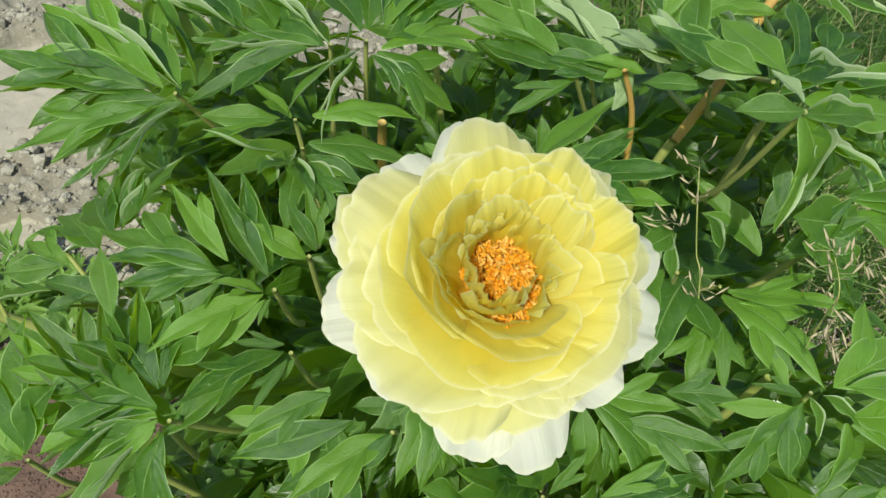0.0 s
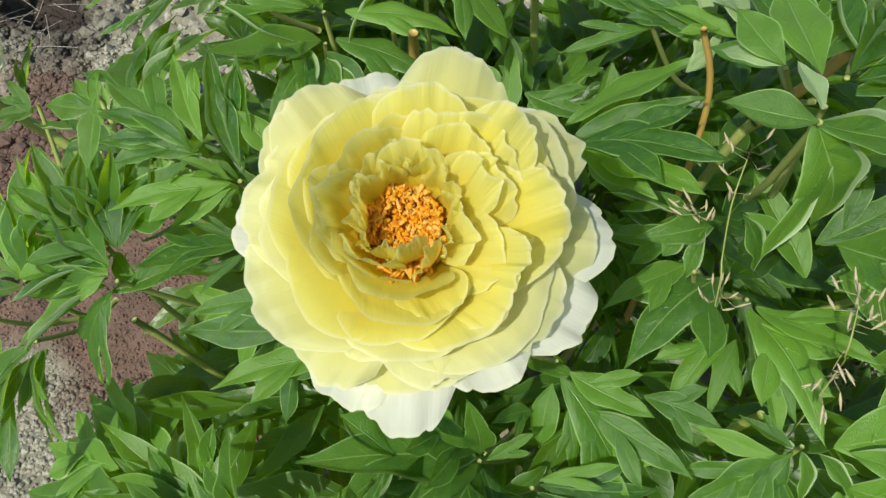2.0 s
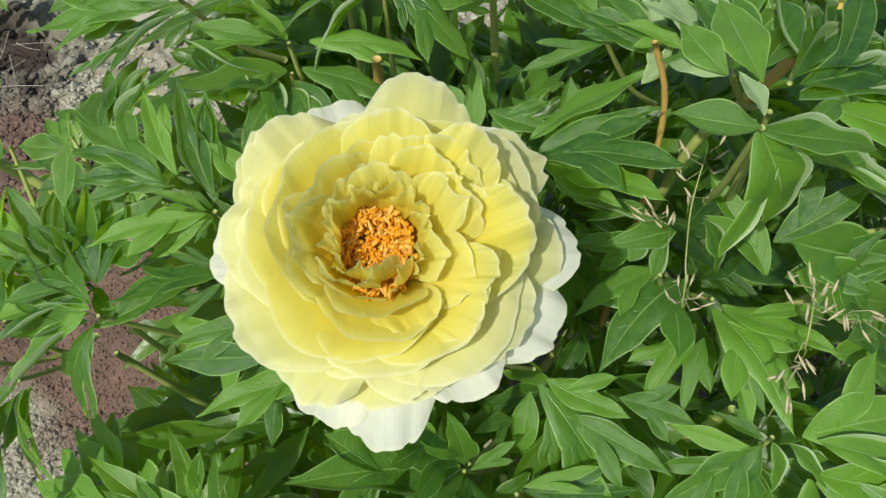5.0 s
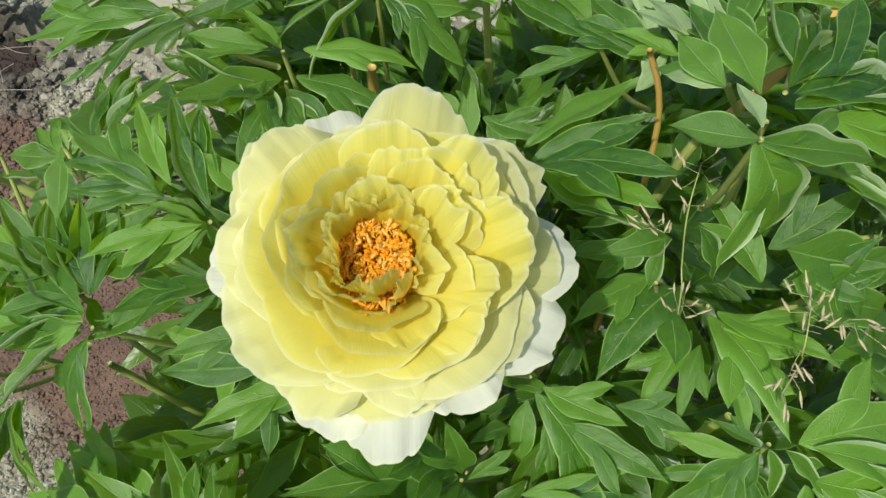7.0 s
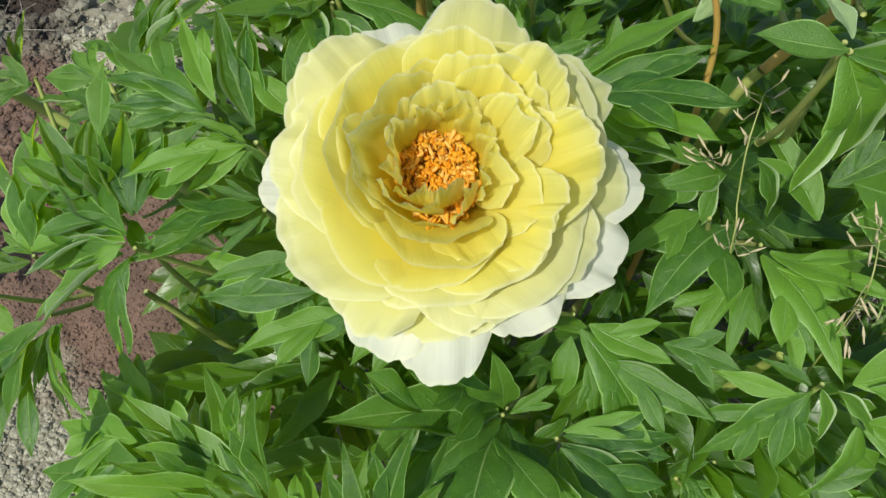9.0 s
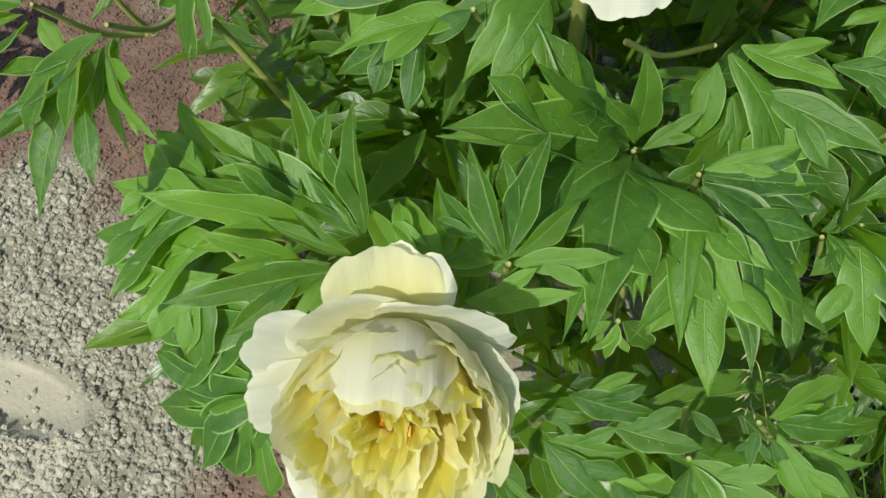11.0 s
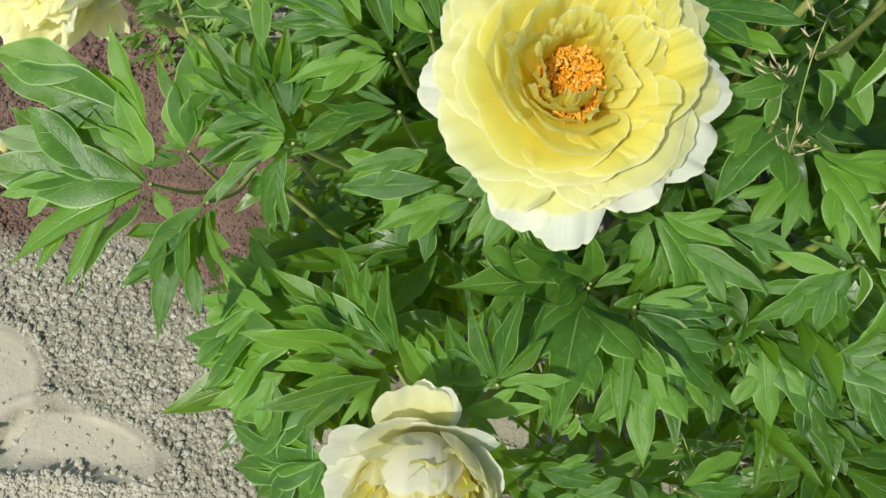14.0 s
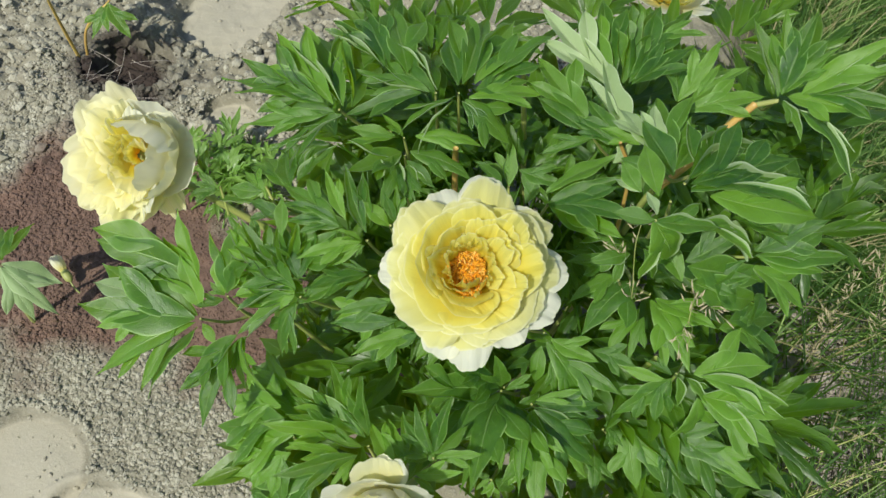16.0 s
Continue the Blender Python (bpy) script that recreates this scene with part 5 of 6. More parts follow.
leaflet(twig, (-0.245, 0.353, 0.592), (-0.287, 0.376, 0.592), "three", 0, 0.38, -3, kind="rim")
leaflet(twig, (-0.200, 0.344, 0.631), (-0.241, 0.403, 0.616), "right", 1, 0.38, 12)
leaflet(twig, (-0.205, 0.359, 0.621), (-0.210, 0.419, 0.639), "three", 1, 0.29, -6, kind="rim")
leaflet(twig, (-0.199, 0.355, 0.624), (-0.169, 0.410, 0.647), "left", 1, 0.33, -5, kind="rim")
leaflet(twig, (-0.204, 0.316, 0.601), (-0.258, 0.336, 0.598), "left", 0, 0.38, 2, kind="rim")
leaflet(twig, (-0.266, 0.350, 0.564), (-0.324, 0.353, 0.555), "plain", 0, 0.35, 10, kind="rim")
leaflet(twig, (-0.342, 0.367, 0.549), (-0.359, 0.411, 0.582), "plain", 1, 0.29, -12)
leaflet(twig, (-0.227, 0.364, 0.597), (-0.277, 0.416, 0.582), "left", 0, 0.38, 15)
twig = leaf((-0.291, 0.318, 0.498), (-0.316, 0.359, 0.568))
leaflet(twig, (-0.321, 0.358, 0.561), (-0.362, 0.345, 0.551), "left", 0, 0.38, -12)
leaflet(twig, (-0.249, 0.298, 0.559), (-0.284, 0.318, 0.577), "left", 0, 0.38, -11, kind="rim")
leaflet(twig, (-0.323, 0.354, 0.561), (-0.353, 0.372, 0.573), "left", 0, 0.38, 13)
leaflet(twig, (-0.227, 0.292, 0.578), (-0.244, 0.315, 0.597), "plain", 1, 0.38, 5)
twig = leaf((0.037, 0.438, 0.499), (0.026, 0.466, 0.567))
leaflet(twig, (0.019, 0.464, 0.568), (-0.019, 0.467, 0.604), "left", 0, 0.35, -14, kind="rim")
leaflet(twig, (0.023, 0.478, 0.551), (0.011, 0.528, 0.588), "left", 0, 0.35, 3, kind="rim")
leaflet(twig, (0.007, 0.516, 0.580), (-0.013, 0.545, 0.605), "right", 0, 0.38, 8)
leaflet(twig, (0.032, 0.494, 0.569), (0.092, 0.488, 0.565), "left", 0, 0.38, 5)
leaflet(twig, (0.079, 0.468, 0.563), (0.125, 0.521, 0.604), "plain", 0, 0.35, 25, kind="rim")
leaflet(twig, (0.088, 0.463, 0.561), (0.132, 0.490, 0.579), "right", 0, 0.35, 24, kind="rim")
leaflet(twig, (0.089, 0.479, 0.541), (0.134, 0.445, 0.533), "left", 0, 0.38, 17)
leaflet(twig, (0.049, 0.466, 0.541), (0.057, 0.512, 0.568), "left", 0, 0.38, -18)
leaflet(twig, (0.175, 0.438, 0.548), (0.111, 0.450, 0.541), "left", 0, 0.38, 11, kind="rim")
leaflet(twig, (0.174, 0.425, 0.529), (0.111, 0.424, 0.527), "right", 0, 0.35, -1, kind="rim")
twig = leaf((0.077, 0.097, 0.385), (0.080, 0.074, 0.486))
leaflet(twig, (0.086, 0.067, 0.474), (0.132, 0.075, 0.467), "left", 0, 0.35, 9)
leaflet(twig, (0.084, 0.066, 0.474), (0.138, 0.041, 0.458), "left", 2, 0.33, 4)
leaflet(twig, (0.118, 0.064, 0.461), (0.159, 0.059, 0.455), "left", 2, 0.38, 6, kind="rim")
leaflet(twig, (0.123, 0.062, 0.459), (0.155, 0.036, 0.457), "three", 2, 0.38, 12)
leaflet(twig, (0.114, 0.086, 0.471), (0.164, 0.089, 0.469), "left", 0, 0.38, -10)
leaflet(twig, (0.089, 0.089, 0.487), (0.140, 0.098, 0.468), "left", 0, 0.33, 6)
leaflet(twig, (0.080, 0.076, 0.481), (0.102, 0.081, 0.482), "right", 2, 0.48, 4)
leaflet(twig, (0.099, 0.096, 0.486), (0.120, 0.111, 0.490), "plain", 0, 0.35, 28)
twig = leaf((0.170, 0.141, 0.371), (0.157, 0.084, 0.464))
leaflet(twig, (0.159, 0.085, 0.458), (0.216, 0.074, 0.457), "left", 0, 0.33, 1)
leaflet(twig, (0.161, 0.083, 0.458), (0.195, 0.050, 0.456), "three", 2, 0.42, -17, kind="rim")
leaflet(twig, (0.160, 0.082, 0.457), (0.159, 0.037, 0.457), "right", 2, 0.48, 16, kind="rim")
leaflet(twig, (0.153, 0.108, 0.466), (0.169, 0.096, 0.476), "plain", 0, 0.38, 4, kind="rim")
twig = leaf((0.242, 0.143, 0.371), (0.182, 0.107, 0.484))
leaflet(twig, (0.188, 0.114, 0.477), (0.234, 0.156, 0.460), "right", 0, 0.33, -10)
leaflet(twig, (0.193, 0.113, 0.475), (0.245, 0.129, 0.459), "left", 0, 0.31, 18)
leaflet(twig, (0.208, 0.109, 0.465), (0.251, 0.112, 0.456), "left", 0, 0.33, 17, kind="rim")
leaflet(twig, (0.195, 0.108, 0.473), (0.234, 0.069, 0.455), "left", 2, 0.33, 16)
leaflet(twig, (0.212, 0.107, 0.463), (0.255, 0.094, 0.453), "plain", 2, 0.33, -13)
leaflet(twig, (0.184, 0.106, 0.477), (0.185, 0.087, 0.471), "three", 2, 0.58, 14, kind="rim")
leaflet(twig, (0.193, 0.105, 0.472), (0.208, 0.091, 0.465), "plain", 2, 0.38, 13, kind="rim")
twig = leaf((0.060, 0.080, 0.382), (0.067, 0.045, 0.476))
leaflet(twig, (0.068, 0.045, 0.470), (0.100, 0.029, 0.465), "plain", 2, 0.31, 21, kind="rim")
leaflet(twig, (0.072, 0.039, 0.467), (0.100, 0.016, 0.462), "plain", 2, 0.29, 14, kind="rim")
leaflet(twig, (0.064, 0.030, 0.465), (0.064, 0.003, 0.464), "left", 2, 0.29, 9, kind="rim")
twig = leaf((0.106, 0.180, 0.437), (0.103, 0.136, 0.486))
leaflet(twig, (0.104, 0.138, 0.478), (0.106, 0.120, 0.461), "three", 2, 0.48, -8, kind="rim")
leaflet(twig, (0.107, 0.141, 0.477), (0.132, 0.144, 0.447), "left", 0, 0.48, -2, kind="rim")
leaflet(twig, (0.101, 0.141, 0.472), (0.088, 0.126, 0.465), "left", 0, 0.38, -8, kind="rim")
leaflet(twig, (0.100, 0.143, 0.476), (0.086, 0.135, 0.482), "plain", 0, 0.48, 12, kind="rim")
twig = leaf((0.254, 0.283, 0.346), (0.208, 0.241, 0.455))
leaflet(twig, (0.213, 0.246, 0.449), (0.227, 0.225, 0.446), "three", 2, 0.48, -9)
leaflet(twig, (0.208, 0.247, 0.452), (0.224, 0.253, 0.470), "left", 0, 0.38, -11)
leaflet(twig, (0.212, 0.247, 0.451), (0.234, 0.230, 0.456), "three", 2, 0.38, -16)
twig = leaf((0.110, 0.293, 0.386), (0.086, 0.233, 0.499))
leaflet(twig, (0.082, 0.235, 0.498), (-0.006, 0.180, 0.561), "five", 0, 0.36, -8, kind="rim")
leaflet(twig, (0.085, 0.232, 0.497), (0.040, 0.153, 0.540), "three", 2, 0.36, 12)
leaflet(twig, (0.081, 0.237, 0.500), (0.029, 0.220, 0.571), "four", 0, 0.33, 17)
leaflet(twig, (0.086, 0.237, 0.500), (0.079, 0.234, 0.577), "left", 0, 0.30, 6)
leaflet(twig, (0.090, 0.235, 0.500), (0.117, 0.254, 0.522), "right", 0, 0.29, 10)
leaflet(twig, (0.087, 0.230, 0.496), (0.077, 0.120, 0.557), "four", 2, 0.36, 9)
leaflet(twig, (0.089, 0.229, 0.496), (0.110, 0.150, 0.519), "left", 2, 0.30, -14)
leaflet(twig, (0.089, 0.231, 0.497), (0.128, 0.178, 0.513), "left", 2, 0.29, -11)
twig = leaf((0.141, 0.281, 0.383), (0.123, 0.226, 0.504))
leaflet(twig, (0.127, 0.232, 0.497), (0.204, 0.256, 0.487), "left", 0, 0.26, 4)
leaflet(twig, (0.126, 0.235, 0.497), (0.173, 0.256, 0.513), "right", 0, 0.27, -4, kind="rim")
leaflet(twig, (0.127, 0.227, 0.498), (0.209, 0.217, 0.469), "left", 2, 0.26, -8, kind="rim")
leaflet(twig, (0.127, 0.223, 0.499), (0.217, 0.190, 0.463), "three", 2, 0.29, 5)
leaflet(twig, (0.124, 0.220, 0.502), (0.123, 0.130, 0.512), "four", 2, 0.32, 15, kind="rim")
leaflet(twig, (0.126, 0.221, 0.499), (0.167, 0.154, 0.489), "left", 2, 0.29, 18, kind="rim")
twig = leaf((0.032, 0.166, 0.421), (0.043, 0.123, 0.541))
leaflet(twig, (0.039, 0.129, 0.535), (0.010, 0.166, 0.566), "plain", 3, 0.25, -12)
leaflet(twig, (0.041, 0.131, 0.535), (0.042, 0.188, 0.561), "left", 3, 0.29, 0)
leaflet(twig, (0.043, 0.130, 0.535), (0.070, 0.169, 0.538), "plain", 1, 0.25, 10)
leaflet(twig, (0.044, 0.127, 0.535), (0.092, 0.140, 0.546), "right", 0, 0.29, -5)
leaflet(twig, (0.036, 0.128, 0.535), (-0.006, 0.158, 0.533), "left", 1, 0.25, -13)
leaflet(twig, (0.036, 0.124, 0.536), (-0.028, 0.137, 0.497), "left", 0, 0.25, 15)
twig = leaf((0.226, 0.458, 0.562), (0.207, 0.388, 0.700))
leaflet(twig, (0.187, 0.436, 0.691), (0.146, 0.448, 0.691), "plain", 2, 0.44, -15, kind="rim")
leaflet(twig, (0.205, 0.435, 0.692), (0.163, 0.497, 0.708), "plain", 1, 0.38, -5)
leaflet(twig, (0.176, 0.479, 0.678), (0.134, 0.529, 0.682), "left", 0, 0.48, 19, kind="pale")
twig = leaf((0.228, 0.507, 0.612), (0.192, 0.441, 0.688))
leaflet(twig, (0.181, 0.471, 0.685), (0.173, 0.527, 0.699), "left", 1, 0.48, -2, kind="pale")
leaflet(twig, (0.214, 0.489, 0.665), (0.196, 0.542, 0.689), "left", 0, 0.38, -13)
leaflet(twig, (0.148, 0.528, 0.648), (0.112, 0.554, 0.665), "left", 0, 0.33, 14)
leaflet(twig, (0.166, 0.500, 0.655), (0.117, 0.506, 0.666), "left", 0, 0.35, -14, kind="rim")
twig = leaf((0.204, 0.420, 0.478), (0.180, 0.362, 0.586))
leaflet(twig, (0.174, 0.386, 0.580), (0.119, 0.371, 0.590), "left", 0, 0.38, 2)
leaflet(twig, (0.100, 0.438, 0.589), (0.169, 0.389, 0.632), "left", 0, 0.38, -2)
leaflet(twig, (0.186, 0.401, 0.586), (0.148, 0.364, 0.610), "four", 2, 0.48, -12, kind="rim")
leaflet(twig, (0.247, 0.388, 0.576), (0.201, 0.431, 0.621), "left", 1, 0.35, -14)
leaflet(twig, (0.245, 0.400, 0.597), (0.297, 0.438, 0.629), "left", 0, 0.38, 8)
leaflet(twig, (0.260, 0.371, 0.592), (0.301, 0.396, 0.634), "plain", 0, 0.35, 16)
leaflet(twig, (0.254, 0.375, 0.594), (0.310, 0.383, 0.627), "right", 0, 0.35, -5)

# leaves round the open flower
twig = leaf((0.2, 0.42, 0.6), (0.192, 0.318, 0.766))
leaflet(twig, (0.192, 0.318, 0.766), (0.154, 0.309, 0.772), "plain", 0, 0.46, -14, kind="rim")
leaflet(twig, (0.192, 0.318, 0.766), (0.231, 0.32, 0.69), "right", 2, 0.44, 6, kind="rim")
leaflet(twig, (0.192, 0.318, 0.766), (0.254, 0.347, 0.742), "left", 0, 0.3, -10, kind="rim")
leaflet(twig, (0.192, 0.323, 0.768), (0.18, 0.342, 0.776), "plain", 1, 0.6, 20, kind="pale")
leaflet(twig, (0.175, 0.342, 0.77), (0.148, 0.371, 0.772), "plain", 0, 0.4, -8)
leaflet(twig, (0.19, 0.343, 0.768), (0.164, 0.404, 0.77), "plain", 0, 0.34, 8)
leaflet(twig, (0.175, 0.344, 0.768), (0.145, 0.363, 0.76), "plain", 2, 0.24, -20, kind="pale")
twig = leaf((0.051, 0.497, 0.46), (0.081, 0.437, 0.59))
leaflet(twig, (0.081, 0.437, 0.59), (0.158, 0.475, 0.627), "right", 0, 0.28, -6)
leaflet(twig, (0.081, 0.437, 0.59), (0.179, 0.413, 0.648), "three", 0, 0.3, 6)
leaflet(twig, (0.074, 0.45, 0.59), (0.146, 0.505, 0.64), "plain", 0, 0.24, -10)
leaflet(twig, (0.081, 0.437, 0.59), (0.148, 0.407, 0.6), "plain", 0, 0.36, 4)
twig = leaf((0.005, 0.324, 0.44), (-0.015, 0.244, 0.565))
leaflet(twig, (-0.015, 0.244, 0.565), (-0.08, 0.202, 0.56), "left", 0, 0.3, 6)
leaflet(twig, (-0.04, 0.249, 0.57), (-0.113, 0.222, 0.565), "plain", 0, 0.26, -8)
leaflet(twig, (-0.015, 0.244, 0.565), (-0.036, 0.219, 0.56), "plain", 2, 0.4, 0)
twig = leaf((-0.10, 0.30, 0.47), (-0.140, 0.226, 0.607))
leaflet(twig, (-0.148, 0.242, 0.615), (-0.191, 0.295, 0.640), "three", 0, 0.34, 8, kind="rim")
leaflet(twig, (-0.146, 0.244, 0.615), (-0.149, 0.267, 0.625), "plain", 0, 0.40, -6)
leaflet(twig, (-0.147, 0.233, 0.610), (-0.239, 0.280, 0.600), "left", 0, 0.30, -8, kind="rim")
leaflet(twig, (-0.147, 0.232, 0.608), (-0.243, 0.258, 0.565), "four", 0, 0.34, 4, kind="rim")
leaflet(twig, (-0.147, 0.229, 0.606), (-0.251, 0.251, 0.555), "left", 1, 0.26, 6)
leaflet(twig, (-0.147, 0.227, 0.604), (-0.224, 0.209, 0.570), "right", 1, 0.28, -6, kind="rim")
leaflet(twig, (-0.145, 0.224, 0.612), (-0.172, 0.209, 0.596), "plain", 2, 0.36, 10)
leaflet(twig, (-0.148, 0.224, 0.600), (-0.218, 0.186, 0.555), "left", 1, 0.24, 6, kind="rim")
leaflet(twig, (-0.145, 0.223, 0.600), (-0.177, 0.175, 0.530), "right", 2, 0.28, -6)
leaflet(twig, (-0.215, 0.199, 0.520), (-0.215, 0.141, 0.471), "plain", 2, 0.40, 6, kind="rim")
leaflet(twig, (-0.148, 0.223, 0.595), (-0.102, 0.267, 0.600), "left", 0, 0.28, 5)
leaflet(twig, (-0.215, 0.199, 0.520), (-0.240, 0.156, 0.490), "left", 2, 0.34, 6)

# low leaves on the side of the bare sand
twig = leaf((0.011, 0.167, 0.21), (-0.089, 0.067, 0.37))
leaflet(twig, (-0.089, 0.067, 0.37), (-0.199, 0.031, 0.29), "three", 0, 0.34, -15)
leaflet(twig, (-0.089, 0.067, 0.37), (-0.17, 0.015, 0.27), "left", 1, 0.32, -8)
leaflet(twig, (-0.089, 0.067, 0.37), (-0.144, -0.004, 0.26), "three", 2, 0.34, -1)
leaflet(twig, (-0.089, 0.067, 0.37), (-0.125, 0.011, 0.25), "plain", 0, 0.32, 6)
leaflet(twig, (-0.089, 0.067, 0.37), (-0.19, 0.056, 0.31), "right", 1, 0.34, 13)
twig = leaf((-0.001, 0.205, 0.24), (-0.101, 0.105, 0.4))
leaflet(twig, (-0.101, 0.105, 0.4), (-0.225, 0.082, 0.33), "three", 0, 0.34, -15)
leaflet(twig, (-0.101, 0.105, 0.4), (-0.21, 0.064, 0.31), "four", 1, 0.32, -8)
leaflet(twig, (-0.101, 0.105, 0.4), (-0.174, 0.057, 0.32), "right", 2, 0.34, -1)
twig = leaf((-0.036, 0.259, 0.23), (-0.136, 0.159, 0.39))
leaflet(twig, (-0.136, 0.159, 0.39), (-0.27, 0.135, 0.33), "three", 0, 0.34, -15)
leaflet(twig, (-0.136, 0.159, 0.39), (-0.253, 0.119, 0.33), "left", 1, 0.32, -8)
leaflet(twig, (-0.136, 0.159, 0.39), (-0.249, 0.163, 0.35), "right", 2, 0.34, -1)
leaflet(twig, (-0.136, 0.159, 0.39), (-0.274, 0.214, 0.36), "three", 0, 0.32, 6)
leaflet(twig, (-0.136, 0.159, 0.39), (-0.24, 0.231, 0.38), "left", 1, 0.34, 13)


# ---- stems of the bush ----
stem(bush, [(0.02, 0.44, -0.02), (0.03, 0.38, 0.30), (0.03, 0.30, 0.60), MAIN_C], [0.007, 0.006, 0.005, 0.006], label="green flower stem")
stem(bush, [(0.03, 0.38, -0.02), (0.06, 0.26, 0.25), (0.035, 0.13, 0.48), LOW_C], [0.007, 0.006, 0.004, 0.005], label="green flower stem")
stem(bush, [(-0.02, 0.46, -0.02), (-0.16, 0.42, 0.28), (-0.36, 0.38, 0.50), SIDE_C], [0.007, 0.006, 0.005, 0.006], label="green flower stem")
stem(bush, [(0.08, 0.52, -0.02), (0.16, 0.53, 0.35), (0.185, 0.490, 0.560), (0.196, 0.486, 0.602)], [0.006, 0.005, 0.004, 0.004])
stem(bush, [(0.196, 0.486, 0.600), (0.234, 0.526, 0.632), (0.247, 0.544, 0.651), (0.278, 0.585, 0.669)], [0.0040, 0.0043, 0.0047, 0.0042], STEM_GOLD, "thick golden brown stem with a cut tip")
stem(bush, [(0.278, 0.585, 0.668), (0.301, 0.596, 0.671)], [0.0035, 0.0028], label="pale green side shoot")
stem(bush, [(0.15, 0.53, -0.02), (0.165, 0.510, 0.35), (0.164, 0.495, 0.585), (0.144, 0.485, 0.668)], [0.005, 0.0035, 0.0026, 0.002], STEM_GOLD, "yellow and red stem")
stem(bush, [(0.00, 0.50, -0.02), (-0.04, 0.46, 0.35), (-0.03, 0.43, 0.66)], [0.007, 0.005, 0.0035], STEM_GOLD)
stem(bush, [(0.04, 0.52, -0.02), (0.02, 0.60, 0.35), (0.00, 0.62, 0.62)], [0.007, 0.005, 0.003])
stem(bush, [(0.10, 0.44, -0.02), (0.20, 0.34, 0.30), (0.24, 0.30, 0.55)], [0.007, 0.005, 0.003])
stem(bush, [(-0.02, 0.42, -0.02), (-0.12, 0.30, 0.25), (-0.19, 0.25, 0.49)], [0.006, 0.004, 0.0025])
stem(bush, [(0.06, 0.38, -0.02), (0.12, 0.28, 0.25), (0.11, 0.25, 0.46)], [0.006, 0.005, 0.003])
stem(bush, [(0.10, 0.50, -0.02), (0.24, 0.48, 0.30), (0.33, 0.46, 0.50)], [0.006, 0.005, 0.003])

# the flower at the back of the bush
BACK_C = (0.150, 1.000, 0.455)
back, back_m = flower(bush, BACK_C, (0.1, 0.25, 0.95), [
    (7, W, (0.006, 0.0), (0.080, 0.024), -0.1, 0.066, 0.014, 0.03, 0, 360, 0.08),
    (7, G, (0.006, 0.004), (0.058, 0.042), -0.2, 0.056, 0.016, 0.03, 25, 360, 0.1),
    (7, P, (0.008, 0.006), (0.034, 0.052), -0.25, 0.040, 0.03, 0.04, 0, 360, 0.2),
], "pale yellow flower at the back of the bush", 33, tuft=(0, 0, 0))
stem(bush, [(0.05, 0.55, -0.02), (0.10, 0.75, 0.25), BACK_C], [0.006, 0.005, 0.005], label="green flower stem")


# ---- other plants ----
def side_leaflet(stalk, base, tip, shape, bend, width, roll=0.0, meshes=None):
    return part("leaflet", (meshes or LEAFLET)[shape, bend], stalk, m=blade_pose(base, tip, roll, width))


def stalk_of(plant, points, r=0.003, name="leaf", material=None):
    v, f = tube(points, [r] + [r * 0.8] * (len(points) - 2) + [r * 0.6], 6)
    return part(name, mesh_from(name, v, f, None, material or STEM), plant)


young = thing("young_peony", (-0.86, 0.30, 0.0), "young peony with pale green leaves on brown soil", "plant", "small plants on the soil")
stem(young, [(-0.86, 0.30, -0.02), (-0.84, 0.30, 0.12), (-0.80, 0.30, 0.24)], [0.005, 0.004, 0.003])
tw = stalk_of(young, [(-0.84, 0.30, 0.16), (-0.82, 0.30, 0.22), (-0.79, 0.296, 0.245)])
side_leaflet(tw, (-0.79, 0.297, 0.245), (-0.683, 0.266, 0.20), "left", 2, 0.34, 0, LEAFLET_PALE)
side_leaflet(tw, (-0.79, 0.295, 0.245), (-0.722, 0.244, 0.18), "right", 2, 0.40, 0, LEAFLET_PALE)
side_leaflet(tw, (-0.79, 0.300, 0.245), (-0.700, 0.320, 0.21), "plain", 0, 0.44, 0, LEAFLET_PALE)
side_leaflet(tw, (-0.80, 0.31, 0.24), (-0.795, 0.395, 0.24), "left", 1, 0.40)
side_leaflet(tw, (-0.80, 0.31, 0.24), (-0.87, 0.38, 0.22), "three", 0, 0.44)
side_leaflet(tw, (-0.81, 0.30, 0.24), (-0.92, 0.30, 0.20), "three", 0, 0.40)
side_leaflet(tw, (-0.80, 0.29, 0.24), (-0.84, 0.19, 0.20), "left", 0, 0.40)

far = thing("young_peony", (-1.17, 0.955, 0.0), "small peony with a brown stem beside a dug hole", "plant", "small plants on the soil")
stem(far, [(-1.169, 0.953, -0.02), (-1.158, 0.943, 0.10), (-1.130, 0.923, 0.23), (-1.10, 0.91, 0.34)], [0.0045, 0.004, 0.0035, 0.003], STEM_GOLD, "thin brown stem")
stem(far, [(-1.16, 0.96, -0.02), (-1.12, 0.97, 0.10), (-1.05, 1.01, 0.17)], [0.004, 0.003, 0.002], STEM_GOLD)
tw = stalk_of(far, [(-1.12, 0.97, 0.10), (-1.08, 0.99, 0.14), (-1.05, 1.01, 0.17)])
side_leaflet(tw, (-1.05, 1.00, 0.17), (-0.985, 0.955, 0.12), "left", 0, 0.5)
side_leaflet(tw, (-1.06, 1.01, 0.16), (-1.075, 0.93, 0.12), "three", 0, 0.5)
side_leaflet(tw, (-1.06, 1.02, 0.16), (-1.08, 1.10, 0.15), "right", 0, 0.5)
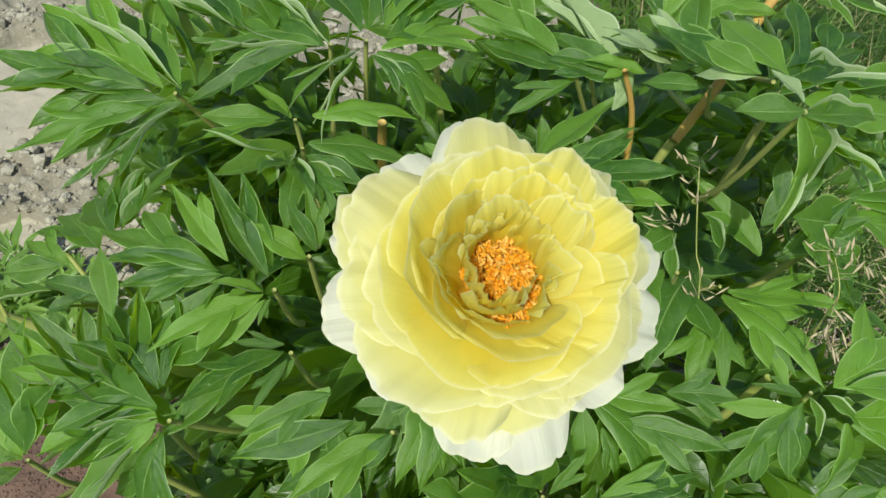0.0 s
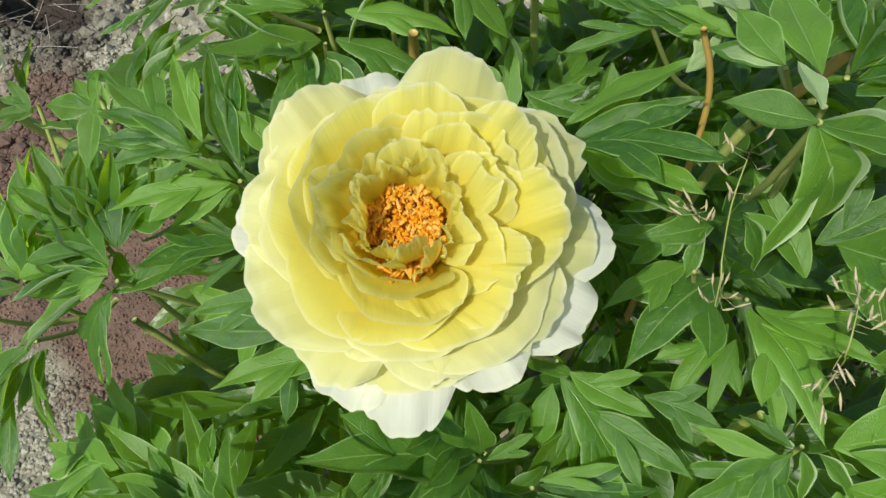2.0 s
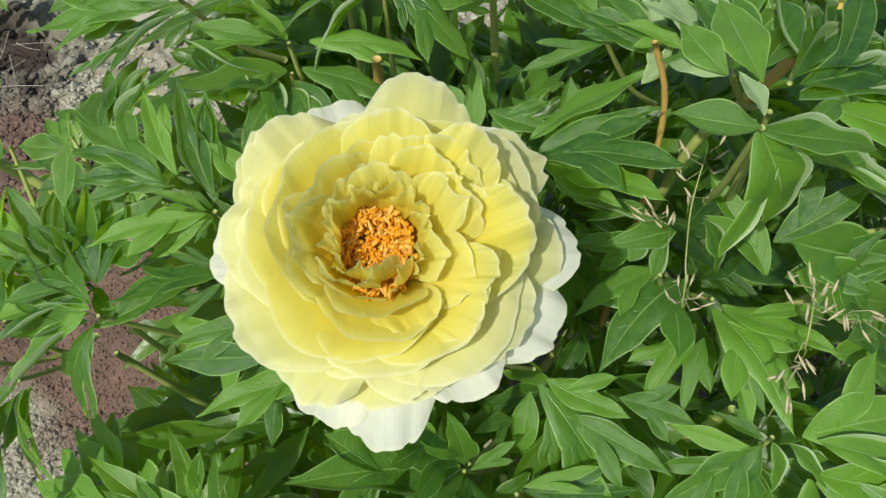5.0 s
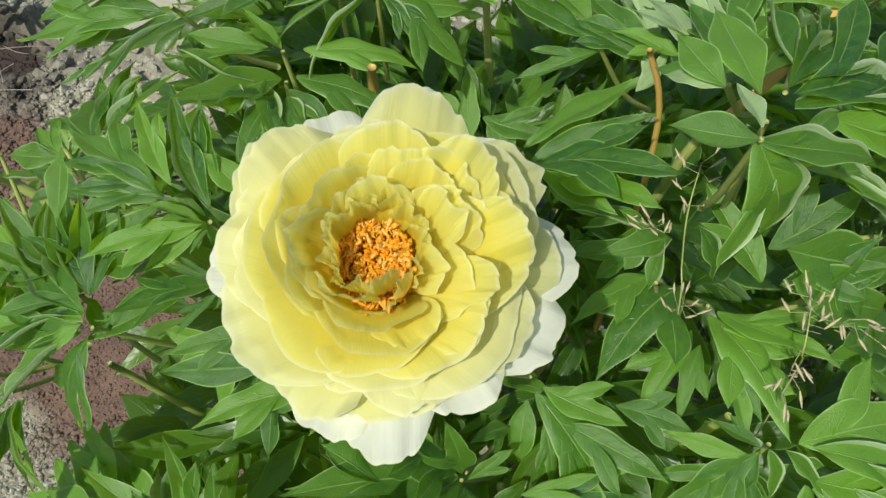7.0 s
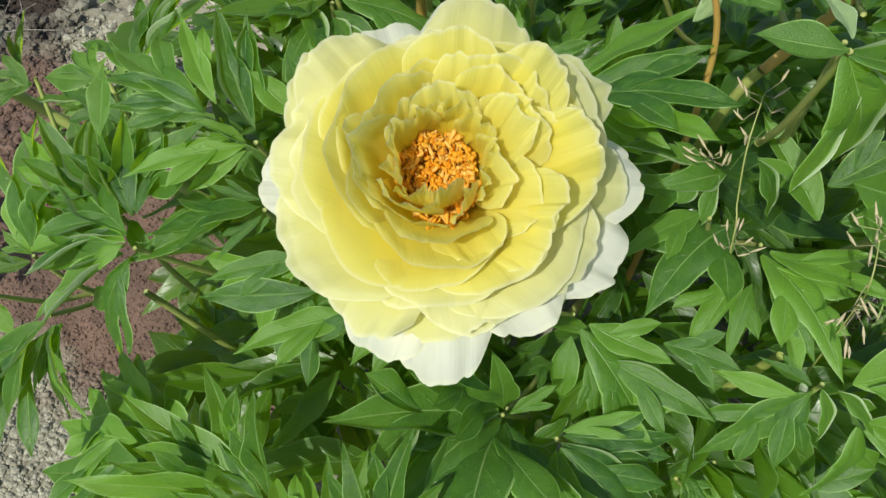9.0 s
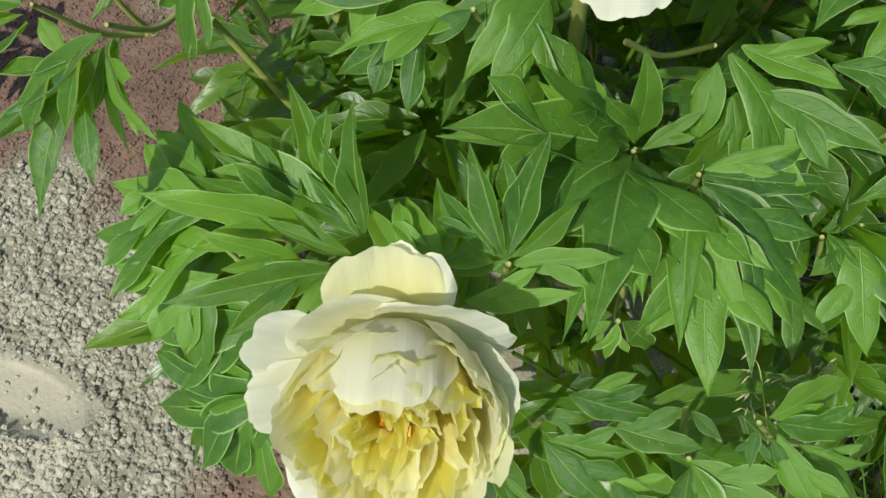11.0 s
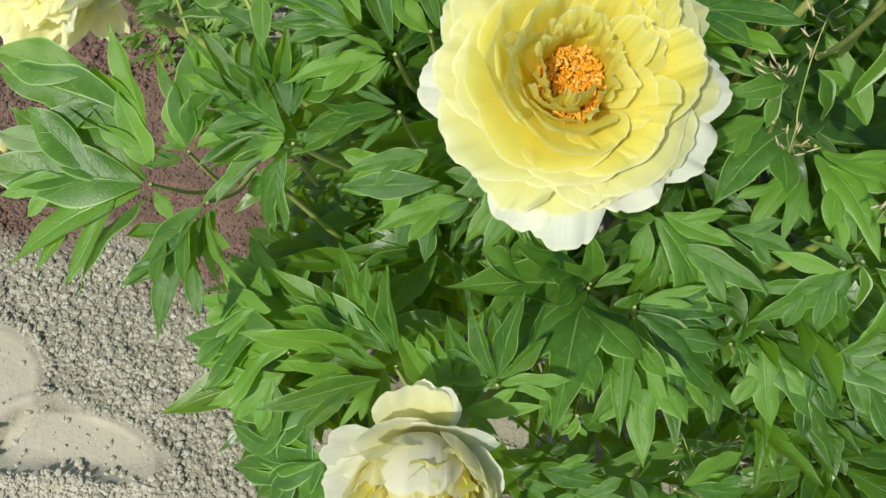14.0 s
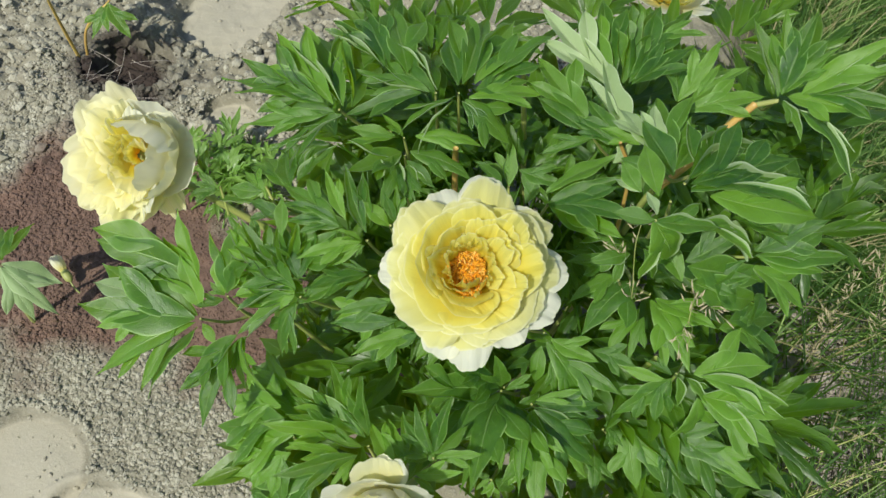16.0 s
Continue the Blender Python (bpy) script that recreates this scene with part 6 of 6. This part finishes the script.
tw = stalk_of(far, [(-1.130, 0.923, 0.23), (-1.12, 0.93, 0.28), (-1.09, 0.95, 0.31)])
side_leaflet(tw, (-1.10, 0.95, 0.31), (-1.19, 1.02, 0.29), "left", 0, 0.5)
side_leaflet(tw, (-1.11, 0.94, 0.30), (-1.22, 0.92, 0.27), "three", 0, 0.45)


def weed_spot(rng):
    x, y = rng.normal(-0.62, 0.045), rng.normal(0.70, 0.035)
    return (x, y, rng.uniform(0.03, 0.09)), rng.uniform(0, 6.28), rng.uniform(0.0, 0.6)


wv, wf, wuv = joined(scatter_leaves(30, 12, weed_spot, (0.05, 0.08)))
weeds = part("weeds", mesh_from("weeds", wv, wf, wuv, WEED), None)
tagged(weeds, "low light green weeds on the soil", "weeds", kind="stuff")

# a wilted bud on the soil
bud_m = Matrix.Translation((-0.845, 0.405, 0.030)) @ aim((-0.75, 0.45, 0.35))
bud = thing("wilted_bud", (-0.845, 0.405, 0.0), "dry cream flower bud bent over brown soil", "bud")
cup = part("bud", dome_mesh("bud", 0.009, 0.016, STEM), bud, m=bud_m)
for i in range(5):
    petal(cup, bud_m, 72 * i, W, (0.004, 0.0), (0.008, 0.036), -0.25, 0.022, 300 + i, 0.03)
stem(bud, [(-0.80, 0.38, 0.0), (-0.815, 0.385, 0.015), (-0.838, 0.40, 0.026)], [0.0016, 0.0016, 0.002])

# a fallen petal
lost = new("fallen_petal", petal_mesh("fallen_petal", PETAL_WHITE, (0.004, 0.0), (0.054, 0.012), -0.15, 0.045, 77))
bind(lost, None, Matrix.Translation((-0.33, 0.70, 0.05)) @ Matrix.Rotation(0.6, 4, "Z"))
tagged(lost, "white fallen petal lying on the soil", "petal")


# ---- flowering grass ----
def panicle_mesh(path, count, seed, size=0.010, spread=0.016):
    """Spindle-shaped florets on hair-thin branches along the top of a stalk."""
    rng = np.random.default_rng(seed)
    p = np.asarray(path, float)
    pieces = []
    for _ in range(count):
        s = rng.uniform(0, len(p) - 1.001)
        i = int(s)
        at = p[i] + (p[i + 1] - p[i]) * (s - i)
        d = rng.normal(size=3)
        d /= np.linalg.norm(d)
        tip = at + d * spread * rng.uniform(0.4, 1.2)
        pieces.append(tube([at, tip], [0.0002, 0.0002], 3))
        way = (p[i + 1] - p[i]) / np.linalg.norm(p[i + 1] - p[i]) * 0.8 + d * 0.7
        way /= np.linalg.norm(way)
        n = size * rng.uniform(0.7, 1.3)
        pieces.append(tube([tip, tip + way * n * 0.45, tip + way * n], [0.0003, size * 0.11, 0.0002], 5))
        if rng.uniform() < 0.5:
            q = rng.normal(size=3)
            pieces.append(tube([tip + way * n * 0.5, tip + way * n * 0.5 + q / np.linalg.norm(q) * 0.004], [0.0004, 0.0003], 4))
    v, f, _ = joined(pieces)
    return mesh_from("panicle", v, f, None, FLORET)


def grass_stalk(path, heads, label, seed, r=0.0005, count=16, size=0.009, spread=0.011):
    root = path[0]
    ob = thing("grass_stalk", root, label, "grass stalk", "flowering grasses")
    stem(ob, path, [r * 1.3] + [r] * (len(path) - 2) + [r * 0.5], seed=seed)
    for k, head_path in enumerate(heads):
        part("panicle", panicle_mesh(head_path, count, seed + k, size, spread), ob, "dry buff florets", kind="stuff")
    return ob


grass_stalk([(0.245, 0.30, 0.0), (0.225, 0.34, 0.35), (0.200, 0.357, 0.561), (0.193, 0.373, 0.596), (0.187, 0.385, 0.631), (0.188, 0.409, 0.652)],
            [[(0.187, 0.387, 0.633), (0.188, 0.400, 0.645), (0.188, 0.410, 0.653)], [(0.172, 0.376, 0.621), (0.168, 0.378, 0.624)], [(0.200, 0.357, 0.561), (0.200, 0.364, 0.572)]],
            "thin flowering grass stalk among the leaves", 41, count=9)
grass_stalk([(0.29, 0.32, 0.0), (0.285, 0.325, 0.30), (0.268, 0.320, 0.57), (0.254, 0.302, 0.638), (0.253, 0.322, 0.652)],
            [[(0.253, 0.312, 0.645), (0.253, 0.329, 0.656)], [(0.259, 0.308, 0.649), (0.268, 0.314, 0.661), (0.277, 0.306, 0.660)], [(0.251, 0.296, 0.631), (0.252, 0.288, 0.610)]],
            "flowering grass stalk with buff florets leaning over the leaves", 42, count=10)
grass_stalk([(0.30, 0.12, 0.0), (0.26, 0.15, 0.25), (0.200, 0.155, 0.416), (0.189, 0.168, 0.424)],
            [[(0.189, 0.168, 0.424), (0.195, 0.150, 0.416), (0.195, 0.138, 0.411)], [(0.198, 0.153, 0.418), (0.221, 0.164, 0.430), (0.229, 0.171, 0.436)]],
            "drooping grass spike with white anthers", 43, count=12, size=0.006, spread=0.003)
for k, (hx, hy, hz) in enumerate([(0.546, 0.693, 0.25), (0.533, 0.645, 0.20), (0.575, 0.70, 0.27), (0.60, 0.66, 0.22), (0.52, 0.60, 0.17)]):
    grass_stalk([(hx + 0.05, hy + 0.02, 0.0), (hx + 0.03, hy + 0.02, hz * 0.6), (hx, hy, hz)],
                [[(hx + 0.008, hy - 0.02, hz - 0.03), (hx, hy, hz), (hx + 0.012, hy + 0.03, hz + 0.03)]], "flowering meadow grass with straw-yellow heads", 50 + k, count=22, size=0.012, spread=0.014)
for k, (ax, ay) in enumerate([(0.44, 0.34), (0.50, 0.33), (0.56, 0.36), (0.47, 0.30)]):
    top = [(ax + 0.05, ay + 0.045, 0.10), (ax + 0.11, ay + 0.09, 0.15), (ax + 0.17, ay + 0.13, 0.18)]
    grass_stalk([(ax, ay, 0.0), *top], [top], "yellow green spike of rye grass over straw", 60 + k, r=0.0013, count=30, size=0.009, spread=0.003)
